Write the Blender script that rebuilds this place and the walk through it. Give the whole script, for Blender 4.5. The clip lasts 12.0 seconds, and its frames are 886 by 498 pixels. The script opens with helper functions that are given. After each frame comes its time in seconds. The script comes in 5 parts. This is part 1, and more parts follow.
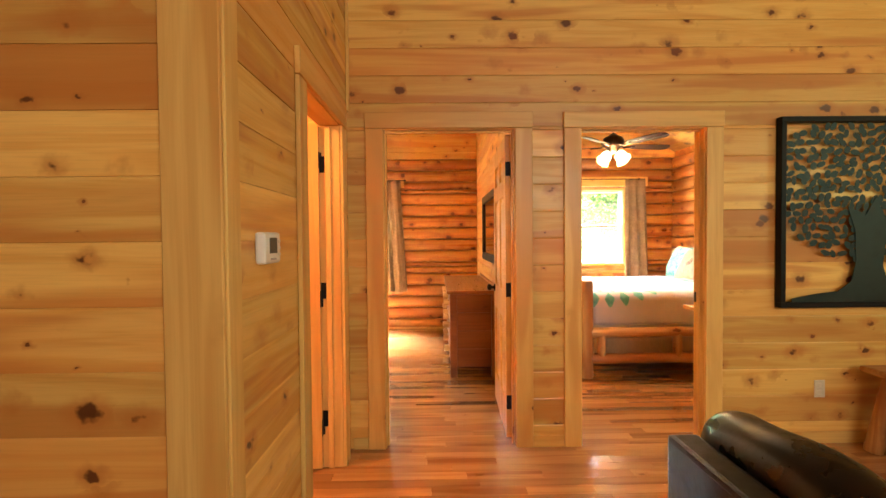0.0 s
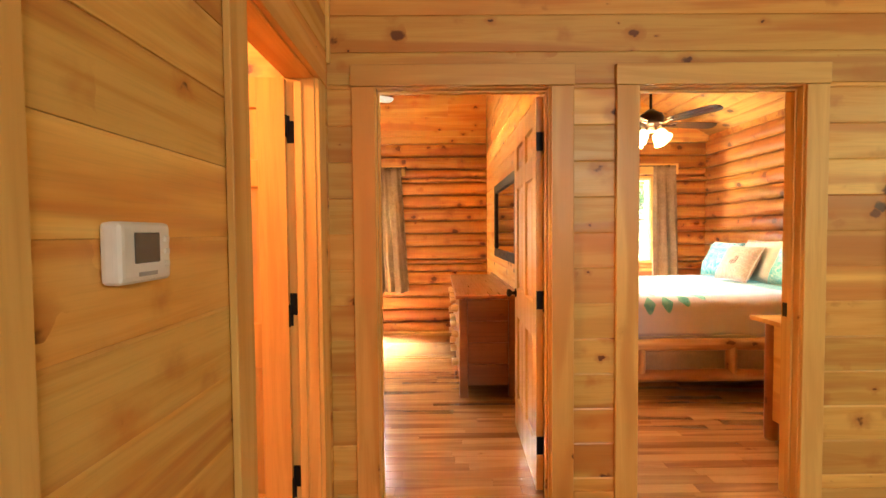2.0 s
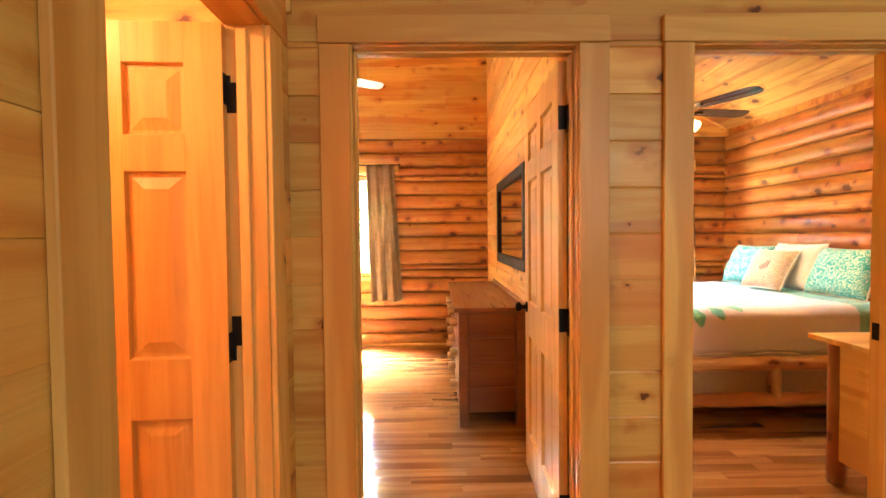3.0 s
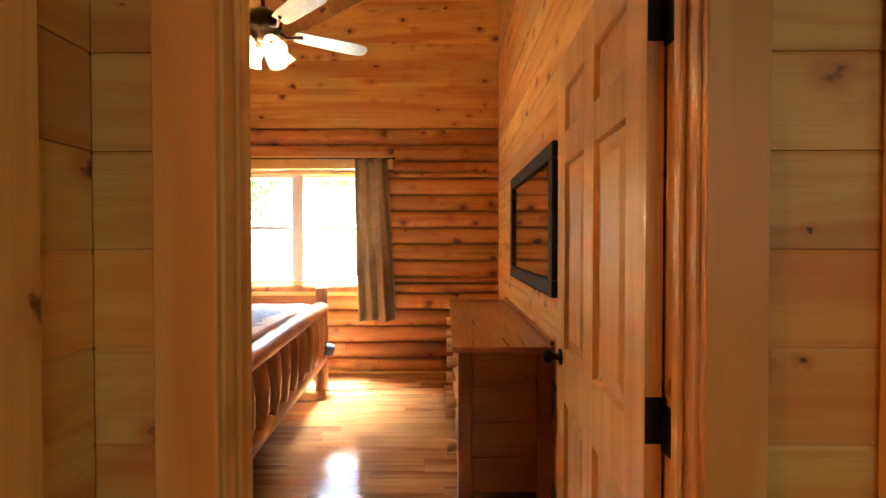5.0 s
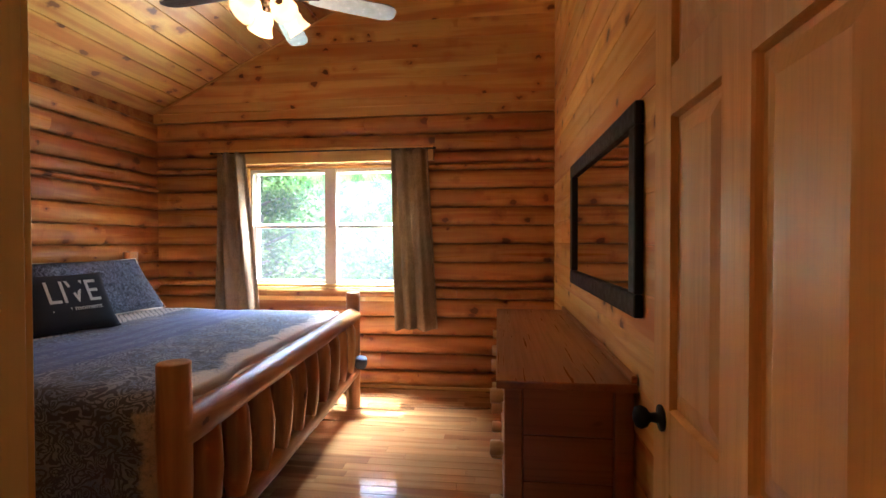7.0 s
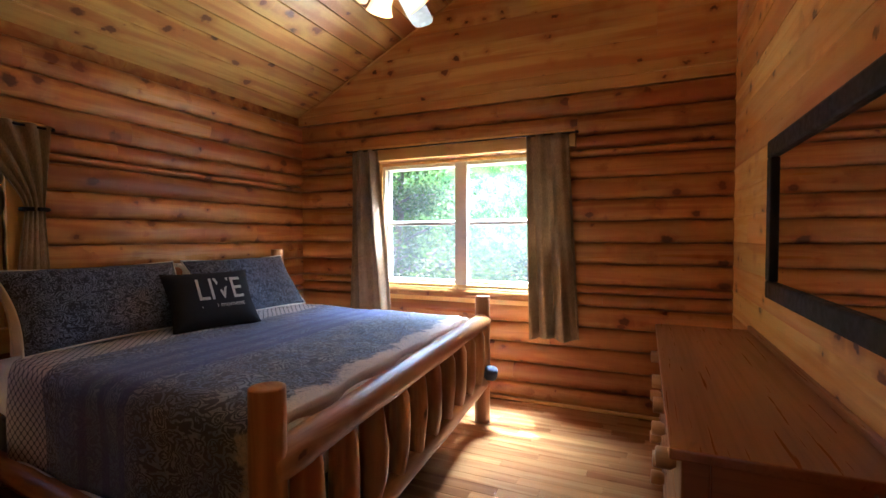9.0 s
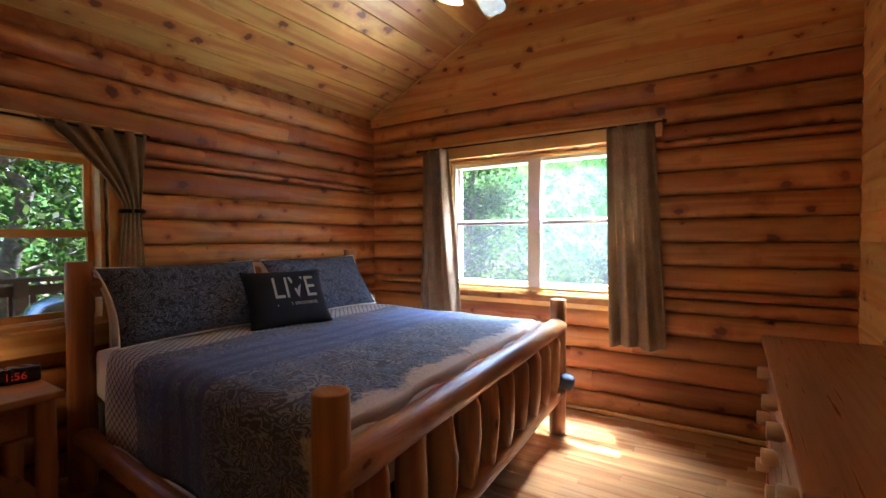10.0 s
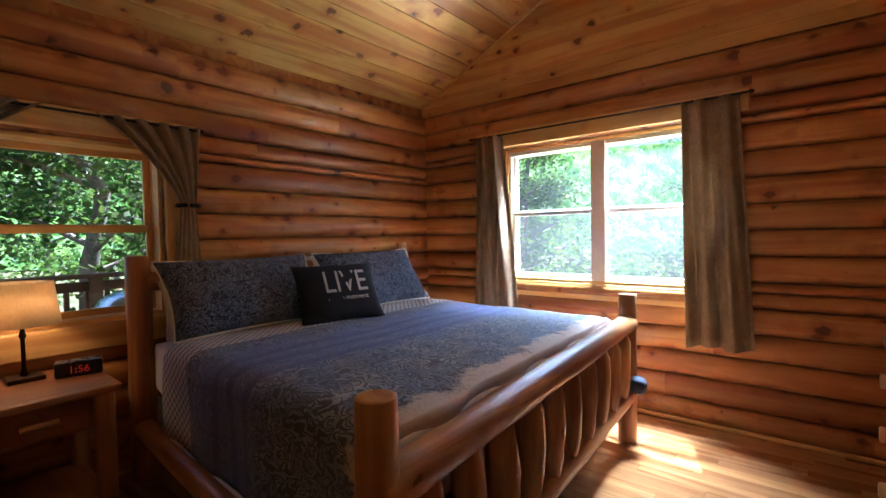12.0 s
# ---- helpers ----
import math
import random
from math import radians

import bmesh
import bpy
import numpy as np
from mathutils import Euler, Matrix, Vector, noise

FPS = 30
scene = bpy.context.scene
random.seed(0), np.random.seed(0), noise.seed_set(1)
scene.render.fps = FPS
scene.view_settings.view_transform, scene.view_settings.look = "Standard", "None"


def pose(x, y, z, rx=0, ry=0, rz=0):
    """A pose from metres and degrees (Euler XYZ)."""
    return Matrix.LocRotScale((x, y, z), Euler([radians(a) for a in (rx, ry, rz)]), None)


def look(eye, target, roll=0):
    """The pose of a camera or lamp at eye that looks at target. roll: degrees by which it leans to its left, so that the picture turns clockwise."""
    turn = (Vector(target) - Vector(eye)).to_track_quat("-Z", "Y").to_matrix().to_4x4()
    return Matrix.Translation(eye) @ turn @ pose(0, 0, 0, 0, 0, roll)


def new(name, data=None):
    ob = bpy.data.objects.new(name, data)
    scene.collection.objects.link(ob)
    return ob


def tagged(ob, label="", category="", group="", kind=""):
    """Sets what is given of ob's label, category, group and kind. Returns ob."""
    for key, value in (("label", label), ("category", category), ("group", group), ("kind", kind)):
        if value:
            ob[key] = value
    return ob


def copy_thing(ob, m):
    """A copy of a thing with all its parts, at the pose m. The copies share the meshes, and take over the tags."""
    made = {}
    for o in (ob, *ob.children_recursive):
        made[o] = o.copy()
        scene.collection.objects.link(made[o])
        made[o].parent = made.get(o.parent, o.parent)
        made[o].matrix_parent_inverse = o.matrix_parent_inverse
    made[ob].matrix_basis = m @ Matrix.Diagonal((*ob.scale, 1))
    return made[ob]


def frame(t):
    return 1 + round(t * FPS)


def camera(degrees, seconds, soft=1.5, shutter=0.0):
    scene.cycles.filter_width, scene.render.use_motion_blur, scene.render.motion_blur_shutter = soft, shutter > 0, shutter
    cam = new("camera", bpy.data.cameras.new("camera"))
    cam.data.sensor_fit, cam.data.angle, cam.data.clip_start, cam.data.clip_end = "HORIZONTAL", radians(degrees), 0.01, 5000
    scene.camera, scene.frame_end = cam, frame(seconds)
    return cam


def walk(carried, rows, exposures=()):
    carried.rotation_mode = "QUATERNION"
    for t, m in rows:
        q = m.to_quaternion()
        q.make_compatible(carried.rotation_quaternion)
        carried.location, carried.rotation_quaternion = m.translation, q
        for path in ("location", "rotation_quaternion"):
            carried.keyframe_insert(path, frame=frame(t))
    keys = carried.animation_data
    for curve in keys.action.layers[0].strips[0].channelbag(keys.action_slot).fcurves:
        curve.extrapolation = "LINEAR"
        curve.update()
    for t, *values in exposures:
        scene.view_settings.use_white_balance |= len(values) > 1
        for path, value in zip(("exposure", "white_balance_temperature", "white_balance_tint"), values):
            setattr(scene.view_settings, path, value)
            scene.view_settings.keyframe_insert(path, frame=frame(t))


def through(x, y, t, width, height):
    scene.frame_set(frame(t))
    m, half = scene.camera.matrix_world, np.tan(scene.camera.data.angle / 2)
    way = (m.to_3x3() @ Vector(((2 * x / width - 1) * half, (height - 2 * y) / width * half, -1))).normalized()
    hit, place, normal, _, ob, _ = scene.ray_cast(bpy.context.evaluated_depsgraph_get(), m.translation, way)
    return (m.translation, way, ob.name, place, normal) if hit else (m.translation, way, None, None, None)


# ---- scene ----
cam = camera(88.0, 12.0)
PATH = [
    (0, (0.021, -0.019, 1.377), (0.044, 1.98, 1.33), -0.5),
    (0.5, (0.02, 0.12, 1.374), (0.044, 2.119, 1.32), -0.8),
    (1, (0.006, 0.276, 1.369), (0.016, 2.275, 1.308), -0.7),
    (1.5, (-0.011, 0.49, 1.378), (-0.006, 2.489, 1.307), -0.6),
    (2, (-0.018, 0.711, 1.38), (-0.005, 2.71, 1.307), -0.5),
    (2.5, (-0.01, 0.971, 1.376), (0.013, 2.97, 1.307), -0.7),
    (3, (-0.01, 1.233, 1.372), (0.015, 3.232, 1.314), -0.6),
    (5, (0.075, 2.149, 1.388), (0.061, 4.149, 1.356), -0.0),
    (5.5, (0.081, 2.312, 1.388), (0.064, 4.312, 1.363), 0.1),
    (6, (0.091, 2.462, 1.389), (0.048, 4.462, 1.363), 0.0),
    (6.5, (0.105, 2.597, 1.394), (-0.01, 4.593, 1.365), -0.2),
    (7, (0.11, 2.708, 1.384), (-0.126, 4.694, 1.353), -0.1),
    (9, (0.042, 3.108, 1.421), (-0.765, 4.937, 1.364), -0.1),
    (9.5, (0.026, 3.155, 1.419), (-0.937, 4.907, 1.364), -0.1),
    (10, (-0.019, 3.217, 1.407), (-1.096, 4.902, 1.357), -0.2),
    (10.5, (-0.056, 3.266, 1.398), (-1.209, 4.9, 1.347), -0.4),
    (11, (-0.091, 3.305, 1.39), (-1.293, 4.902, 1.333), -0.6),
    (11.5, (-0.119, 3.341, 1.379), (-1.359, 4.908, 1.315), -0.8),
    (12, (-0.132, 3.365, 1.374), (-1.398, 4.913, 1.308), -1.0),
]
walk(cam, [(t, look(eye, target, roll)) for t, eye, target, roll in PATH],
     exposures=[(0.0, 5.35, 6600, 10), (2.5, 5.35, 6450, 10), (3.2, 5.15, 6350, 10), (5.0, 4.15, 6100, 10), (6.5, 3.35, 5400, 10), (9.0, 2.87, 5050, 10), (12.0, 2.8, 4950, 10)])

# ---- world and light ----
SUN_EL, SUN_AZ = radians(64), radians(188)
world = bpy.data.worlds.new("sky")
scene.world = world
world.use_nodes = True
wn = world.node_tree
sky = wn.nodes.new("ShaderNodeTexSky")
sky.sky_type, sky.sun_disc = "NISHITA", False
sky.sun_elevation, sky.sun_rotation = SUN_EL, SUN_AZ
wn.links.new(sky.outputs[0], wn.nodes["Background"].inputs[0])
wn.nodes["Background"].inputs[1].default_value = 0.05

sun = new("sun", bpy.data.lights.new("sun", "SUN"))
sun.data.energy, sun.data.angle, sun.data.color = 5.0, radians(0.5), (1.0, 0.93, 0.82)
sun.matrix_world = look((-0.16 * 10, 0.43 * 10, 10), (0, 0, 0))


def area_lamp(name, eye, target, w, h, watts, color):
    ob = new(name, bpy.data.lights.new(name, "AREA"))
    ob.data.shape, ob.data.size, ob.data.size_y = "RECTANGLE", w, h
    ob.data.energy, ob.data.color = watts, color
    ob.matrix_world = look(eye, target)
    return ob


# added fill lamps for the living room, behind and beside the walker; no openings there
area_lamp("living_fill_back", (1.8, -2.9, 2.35), (1.4, 3.0, 1.4), 3.0, 1.4, 3.1, (1.0, 0.97, 0.86))
area_lamp("living_fill_side", (4.95, 0.6, 2.1), (1.5, 3.0, 1.9), 2.4, 1.6, 1.1, (0.78, 1.0, 0.6))


# unseen area lamps stand in for sky light through the bedroom windows, from over the yard and from under the eaves
area_lamp("window_light_1", (-1.57, 8.6, 2.95), (-1.57, 7.0, 1.4), 2.4, 1.0, 26, (0.78, 0.90, 1.0))
area_lamp("window_light_eave", (-1.5, 7.27, 2.44), (-1.15, 6.2, 0.2), 1.5, 0.16, 235, (0.84, 0.93, 1.0))
# added lamp for the yard's bounce, up through the window onto the sloping ceiling
area_lamp("window_light_yard", (-1.57, 8.9, -0.5), (-1.57, 5.2, 3.0), 2.6, 1.2, 60, (1.0, 0.95, 0.72))
area_lamp("window_light_2", (2.1, 8.6, 2.95), (2.1, 7.0, 1.4), 2.0, 1.0, 20, (0.78, 0.90, 1.0))
# strength of the woods backdrop's own glow, in place of daylight on it
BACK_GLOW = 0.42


def bulb(name, at, watts, color=(1.0, 0.72, 0.42), r=0.04):
    ob = new(name, bpy.data.lights.new(name, "POINT"))
    ob.data.energy, ob.data.color, ob.data.shadow_soft_size = watts, color, r
    ob.location = at
    return ob


# ---- materials ----
class Nodes:
    """Short hand for a node tree."""

    def __init__(self, name):
        self.m = bpy.data.materials.new(name)
        self.m.use_nodes = True
        self.t = self.m.node_tree
        self.b = self.t.nodes["Principled BSDF"]

    def add(self, kind, **sets):
        n = self.t.nodes.new("ShaderNode" + kind)
        for k, v in sets.items():
            if k in n.inputs.keys():
                n.inputs[k].default_value = v
        return n

    def put(self, sock, v):
        if isinstance(v, bpy.types.NodeSocket):
            self.t.links.new(v, sock)
        else:
            sock.default_value = v

    def math(self, op, a, b=0.0, clamp=False):
        n = self.t.nodes.new("ShaderNodeMath")
        n.operation, n.use_clamp = op, clamp
        self.put(n.inputs[0], a), self.put(n.inputs[1], b)
        return n.outputs[0]

    def vec(self, op, a, b):
        n = self.t.nodes.new("ShaderNodeVectorMath")
        n.operation = op
        self.put(n.inputs[0], a), self.put(n.inputs[1], b)
        return n.outputs[0]

    def mix(self, f, a, b, how="MIX"):
        n = self.t.nodes.new("ShaderNodeMix")
        n.data_type, n.blend_type = "RGBA", how
        self.put(n.inputs[0], f)
        for s, v in ((n.inputs[6], a), (n.inputs[7], b)):
            self.put(s, v if isinstance(v, bpy.types.NodeSocket) else (*v, 1.0))
        return n.outputs[2]

    def span(self, v, a, b, c=0.0, d=1.0):
        n = self.t.nodes.new("ShaderNodeMapRange")
        n.interpolation_type = "SMOOTHSTEP"
        self.put(n.inputs[0], v)
        for i, x in enumerate((a, b, c, d)):
            n.inputs[i + 1].default_value = x
        return n.outputs[0]

    def noise(self, vec, scale, detail=3.0, rough=0.55, dist=0.0):
        n = self.add("TexNoise")
        self.put(n.inputs["Vector"], vec)
        for k, v in (("Scale", scale), ("Detail", detail), ("Roughness", rough), ("Distortion", dist)):
            n.inputs[k].default_value = v
        return n.outputs["Fac"]

    def coords(self, island=False):
        """Local coordinates, shifted by a number of the piece's own; and that number."""
        if island:
            r = self.add("NewGeometry").outputs["Random Per Island"]
        else:
            r = self.add("ObjectInfo").outputs["Random"]
        c = self.add("TexCoord").outputs["Object"]
        k = self.add("CombineXYZ")
        for i, f in enumerate((37.0, 91.0, 53.0)):
            self.put(k.inputs[i], self.math("MULTIPLY", r, f))
        return self.vec("ADD", c, k.outputs[0]), r

    def bump(self, height, strength, distance=0.01):
        n = self.add("Bump")
        n.inputs["Strength"].default_value, n.inputs["Distance"].default_value = strength, distance
        self.put(n.inputs["Height"], height)
        self.put(self.b.inputs["Normal"], n.outputs[0])

    def set(self, **kw):
        for k, v in kw.items():
            self.put(self.b.inputs[k.replace("_", " ")], v)
        return self


AX = {"x": (1, 0, 0), "y": (0, 1, 0), "z": (0, 0, 1)}


def stretched(axis, along, across):
    return tuple(along if a else across for a in AX[axis])


def pine(name, axis="x", light=(0.82, 0.47, 0.11), dark=(0.68, 0.31, 0.058), red=(0.52, 0.155, 0.028), rough=0.38, relief=0.12,
         island=False, knots=1.0, ksize=0.135, kscale=(5.2, 7.2), vary=0.3, grain=1.0, streak=0.85):
    n = Nodes(name)
    v, r = n.coords(island)
    big = n.noise(n.vec("MULTIPLY", v, stretched(axis, 0.55, 6.0)), 1.0, 2.0, 0.5, 0.6)
    mid = n.noise(n.vec("MULTIPLY", v, stretched(axis, 0.9, 13.0)), 1.0, 3.0, 0.6, 0.9)
    fine = n.noise(n.vec("MULTIPLY", v, stretched(axis, 5.0, 170.0)), 1.0, 2.0, 0.6)
    c = n.mix(n.span(mid, 0.40, 0.66), light, dark)
    c = n.mix(n.math("MULTIPLY", n.span(big, 0.50, 0.64), streak), c, red)
    c = n.mix(n.math("MULTIPLY", n.span(fine, 0.45, 0.75), 0.15 * grain), c, tuple(x * 0.45 for x in dark))
    # a tone of its own for each board
    r2 = n.math("FRACT", n.math("MULTIPLY", r, 17.31))
    c = n.mix(n.math("MULTIPLY", n.span(r2, 0.45, 1.0), vary * 1.6), c, red)
    tone = n.span(r, 0.0, 1.0, 1.0 - vary * 0.6, 1.0 + vary * 0.3)
    hsv = n.add("HueSaturation")
    n.put(hsv.inputs["Value"], tone), n.put(hsv.inputs["Color"], c)
    c = hsv.outputs[0]
    vo = n.add("TexVoronoi")
    wob = n.add("TexNoise", Scale=26.0, Detail=2.0)
    n.put(wob.inputs["Vector"], v)
    bent = n.vec("ADD", v, n.vec("MULTIPLY", n.vec("SUBTRACT", wob.outputs["Color"], (0.5, 0.5, 0.5)), (0.045, 0.045, 0.045)))
    n.put(vo.inputs["Vector"], n.vec("ADD", n.vec("MULTIPLY", bent, stretched(axis, *kscale)), (0.37, 0.11, 0.63)))
    vo.inputs["Scale"].default_value = 1.0
    # knots of every size: some cells carry none, a few a large one
    own = n.add("SeparateColor")
    n.put(own.inputs[0], vo.outputs["Color"])
    size = n.math("MULTIPLY", n.span(own.outputs[0], 0.25, 1.0, 0.22, 1.55), ksize)
    d = n.math("DIVIDE", n.math("ADD", vo.outputs["Distance"], n.math("MULTIPLY", n.math("SUBTRACT", fine, 0.5), 0.03)), size)
    halo = n.math("MULTIPLY", n.span(d, 0.7, 2.3, 1.0, 0.0), 0.6 * knots)
    core = n.math("MULTIPLY", n.span(d, 0.55, 0.95, 1.0, 0.0), 0.92 * knots)
    c = n.mix(halo, c, tuple(x * 0.85 for x in red))
    c = n.mix(core, c, n.mix(own.outputs[1], (0.06, 0.014, 0.005), (0.17, 0.045, 0.012)))
    n.set(Base_Color=c, Roughness=n.span(mid, 0.2, 0.8, rough - 0.07, rough + 0.1), IOR=1.48)
    n.bump(n.math("ADD", n.math("MULTIPLY", fine, 0.5), n.math("SUBTRACT", mid, core)), relief, 0.004)
    return n.m


def plain(name, color, rough=0.5, metal=0.0, spot=0.12, scale=30.0, bump=0.05, **kw):
    """A painted, moulded or metal surface with a little unevenness."""
    n = Nodes(name)
    v, r = n.coords()
    a, b = n.noise(v, scale, 3.0), n.noise(v, scale * 0.13, 2.0)
    f = n.math("MULTIPLY", n.math("ADD", a, b), 0.5)
    c = n.mix(n.span(f, 0.35, 0.65), tuple(x * (1 - spot) for x in color), tuple(min(1, x * (1 + spot)) for x in color))
    n.set(Base_Color=c, Roughness=n.span(a, 0.2, 0.8, max(0.03, rough - 0.08), min(1, rough + 0.08)), Metallic=metal, **kw)
    n.bump(a, bump, 0.004)
    return n.m


def cloth(name, color, dark, weave=260.0, rough=0.9, through=0.0, sheen=0.15):
    n = Nodes(name)
    v, r = n.coords()
    w = n.noise(n.vec("MULTIPLY", v, (1, 1, 0.15)), weave, 2.0)
    f = n.noise(v, 9.0, 3.0)
    c = n.mix(n.span(n.math("ADD", n.math("MULTIPLY", w, 0.6), n.math("MULTIPLY", f, 0.4)), 0.35, 0.65), dark, color)
    n.set(Base_Color=c, Roughness=rough, Sheen_Weight=sheen)
    n.bump(w, 0.15, 0.002)
    if through:
        tr = n.add("BsdfTranslucent")
        n.put(tr.inputs[0], c)
        mx = n.add("MixShader")
        mx.inputs[0].default_value = through
        n.put(mx.inputs[1], n.b.outputs[0]), n.put(mx.inputs[2], tr.outputs[0])
        n.put(n.t.nodes["Material Output"].inputs[0], mx.outputs[0])
    return n.m


def glow(name, color, strength, gloss=0.3):
    n = Nodes(name)
    v, r = n.coords()
    f = n.noise(v, 14.0, 2.0)
    n.set(Base_Color=(*color, 1), Roughness=gloss, Emission_Color=(*color, 1), Emission_Strength=n.span(f, 0.2, 0.8, strength * 0.8, strength * 1.2))
    return n.m


def clear(name, haze=0.0, tint=(1, 1, 1)):
    """Thin window glass: straight through, with a mirror's gloss; haze: a pale veil, an insect screen's or a painted
    brightness.
    """
    n = Nodes(name)
    tr, gl, mx, fr = n.add("BsdfTransparent"), n.add("BsdfGlossy"), n.add("MixShader"), n.add("Fresnel")
    tr.inputs[0].default_value = (*tint, 1)
    gl.inputs["Roughness"].default_value = 0.02
    fr.inputs[0].default_value = 1.35
    n.put(mx.inputs[0], fr.outputs[0]), n.put(mx.inputs[1], tr.outputs[0]), n.put(mx.inputs[2], gl.outputs[0])
    out = mx.outputs[0]
    if haze:
        df, mx2 = n.add("BsdfTranslucent"), n.add("MixShader")
        df.inputs[0].default_value = (0.85, 0.88, 0.9, 1)
        mx2.inputs[0].default_value = haze
        n.put(mx2.inputs[1], out), n.put(mx2.inputs[2], df.outputs[0])
        out = mx2.outputs[0]
    n.put(n.t.nodes["Material Output"].inputs[0], out)
    return n.m


PINE_WALL = pine("wall_pine", light=(0.86, 0.54, 0.145), dark=(0.77, 0.41, 0.09), red=(0.58, 0.195, 0.036), vary=0.32, kscale=(6.0, 8.5), ksize=0.175, streak=0.7, relief=0.16)
PINE_LOG = pine("log_pine", light=(0.53, 0.246, 0.056), dark=(0.43, 0.160, 0.033), red=(0.31, 0.081, 0.017), streak=0.7, rough=0.32, kscale=(6.5, 8.0), ksize=0.23)
PINE_CEIL = pine("ceiling_pine", axis="y", light=(0.64, 0.377, 0.0902), dark=(0.541, 0.271, 0.0574), red=(0.443, 0.164, 0.0328), island=True, kscale=(5.5, 7.5), ksize=0.22)
PINE_TRIM = pine("trim_pine", axis="z", light=(0.81, 0.51, 0.15), dark=(0.72, 0.41, 0.11), red=(0.64, 0.31, 0.07), knots=0.9, ksize=0.10, kscale=(2.8, 5.0), grain=0.6, vary=0.15)
PINE_TRIM_X = pine("trim_pine_x", axis="x", light=(0.81, 0.51, 0.15), dark=(0.72, 0.41, 0.11), red=(0.64, 0.31, 0.07), knots=0.9, ksize=0.10, kscale=(2.8, 5.0), grain=0.6, vary=0.15)
PINE_TRIM_Y = pine("trim_pine_y", axis="y", light=(0.81, 0.51, 0.15), dark=(0.72, 0.41, 0.11), red=(0.64, 0.31, 0.07), knots=0.9, ksize=0.10, kscale=(2.8, 5.0), grain=0.6, vary=0.15)
DOOR_WOOD = pine("door_pine", axis="z", light=(0.74, 0.43, 0.115), dark=(0.64, 0.335, 0.078), red=(0.62, 0.31, 0.07), grain=1.0, streak=0.5, knots=0.0, vary=0.1, rough=0.4)
FLOOR_WOOD = pine("floor_hickory", axis="x", light=(0.56, 0.29, 0.105), dark=(0.45, 0.21, 0.068), red=(0.28, 0.11, 0.035), rough=0.13, relief=0.03, knots=0.5, ksize=0.06, kscale=(2.0, 6.0), vary=0.30)


def lacquer(mat):
    """A clear floor varnish over the wood."""
    b = mat.node_tree.nodes["Principled BSDF"]
    b.inputs["Coat Weight"].default_value, b.inputs["Coat IOR"].default_value, b.inputs["Coat Roughness"].default_value = 1.0, 1.6, 0.07


lacquer(FLOOR_WOOD)
LOG_Z = pine("peeled_log_z", axis="z", light=(0.51, 0.246, 0.0723), dark=(0.357, 0.136, 0.034), red=(0.289, 0.085, 0.0204), ksize=0.10, kscale=(4.0, 8.0), vary=0.15, rough=0.36)
LOG_X = pine("peeled_log_x", axis="x", light=(0.51, 0.246, 0.0723), dark=(0.357, 0.136, 0.034), red=(0.289, 0.085, 0.0204), ksize=0.10, kscale=(4.0, 8.0), vary=0.15, rough=0.36)
LOG_Y = pine("peeled_log_y", axis="y", light=(0.51, 0.246, 0.0723), dark=(0.357, 0.136, 0.034), red=(0.289, 0.085, 0.0204), ksize=0.10, kscale=(4.0, 8.0), vary=0.15, rough=0.36)
PALE_Z = pine("pale_log_z", axis="z", light=(0.74, 0.50, 0.25), dark=(0.60, 0.36, 0.15), red=(0.46, 0.20, 0.07), ksize=0.16, kscale=(4.0, 8.0), vary=0.15, rough=0.36)
PALE_X = pine("pale_log_x", axis="x", light=(0.74, 0.50, 0.25), dark=(0.60, 0.36, 0.15), red=(0.46, 0.20, 0.07), ksize=0.16, kscale=(4.0, 8.0), vary=0.15, rough=0.36)


def furniture_wood(name, axis, light, dark, rough=0.3):
    """Smooth stained boards: broad soft tone, long faint grain lines, a few small knots."""
    n = Nodes(name)
    v, r = n.coords()
    broad = n.noise(n.vec("MULTIPLY", v, stretched(axis, 0.7, 5.0)), 1.0, 2.0)
    lines = n.noise(n.vec("MULTIPLY", v, stretched(axis, 1.6, 70.0)), 1.0, 3.0, 0.6)
    spots = n.noise(n.vec("MULTIPLY", v, stretched(axis, 5.0, 12.0)), 1.0, 1.0)
    c = n.mix(n.span(broad, 0.3, 0.7), light, dark)
    c = n.mix(n.math("MULTIPLY", n.span(lines, 0.45, 0.75), 0.35), c, tuple(x * 0.55 for x in dark))
    c = n.mix(n.math("MULTIPLY", n.span(spots, 0.72, 0.80), 0.7), c, tuple(x * 0.3 for x in dark))
    n.set(Base_Color=c, Roughness=n.span(lines, 0.2, 0.8, rough - 0.04, rough + 0.06), IOR=1.45)
    n.bump(lines, 0.03, 0.002)
    return n.m


DRESSER_WOOD = furniture_wood("dresser_pine", "y", (0.36, 0.145, 0.042), (0.26, 0.092, 0.026))
DRESSER_SIDE = furniture_wood("dresser_side_pine", "x", (0.36, 0.135, 0.042), (0.25, 0.085, 0.025), 0.36)
BLACK = plain("black_iron", (0.006, 0.0055, 0.0055), 0.5, 0.0, Specular_IOR_Level=0.2)
BRONZE = plain("dark_bronze", (0.03, 0.018, 0.012), 0.35, 0.9)
CREAM = plain("cream_vinyl", (0.74, 0.66, 0.48), 0.4, spot=0.04)
WHITE = plain("white_vinyl", (0.8, 0.79, 0.74), 0.4, spot=0.04)
GLASS = clear("window_glass")
SCREEN = clear("screened_glass", 0.010)
# bright outdoor haze, put into the far windows' panes as a faint veil
HAZED = clear("hazed_glass", 0.004)

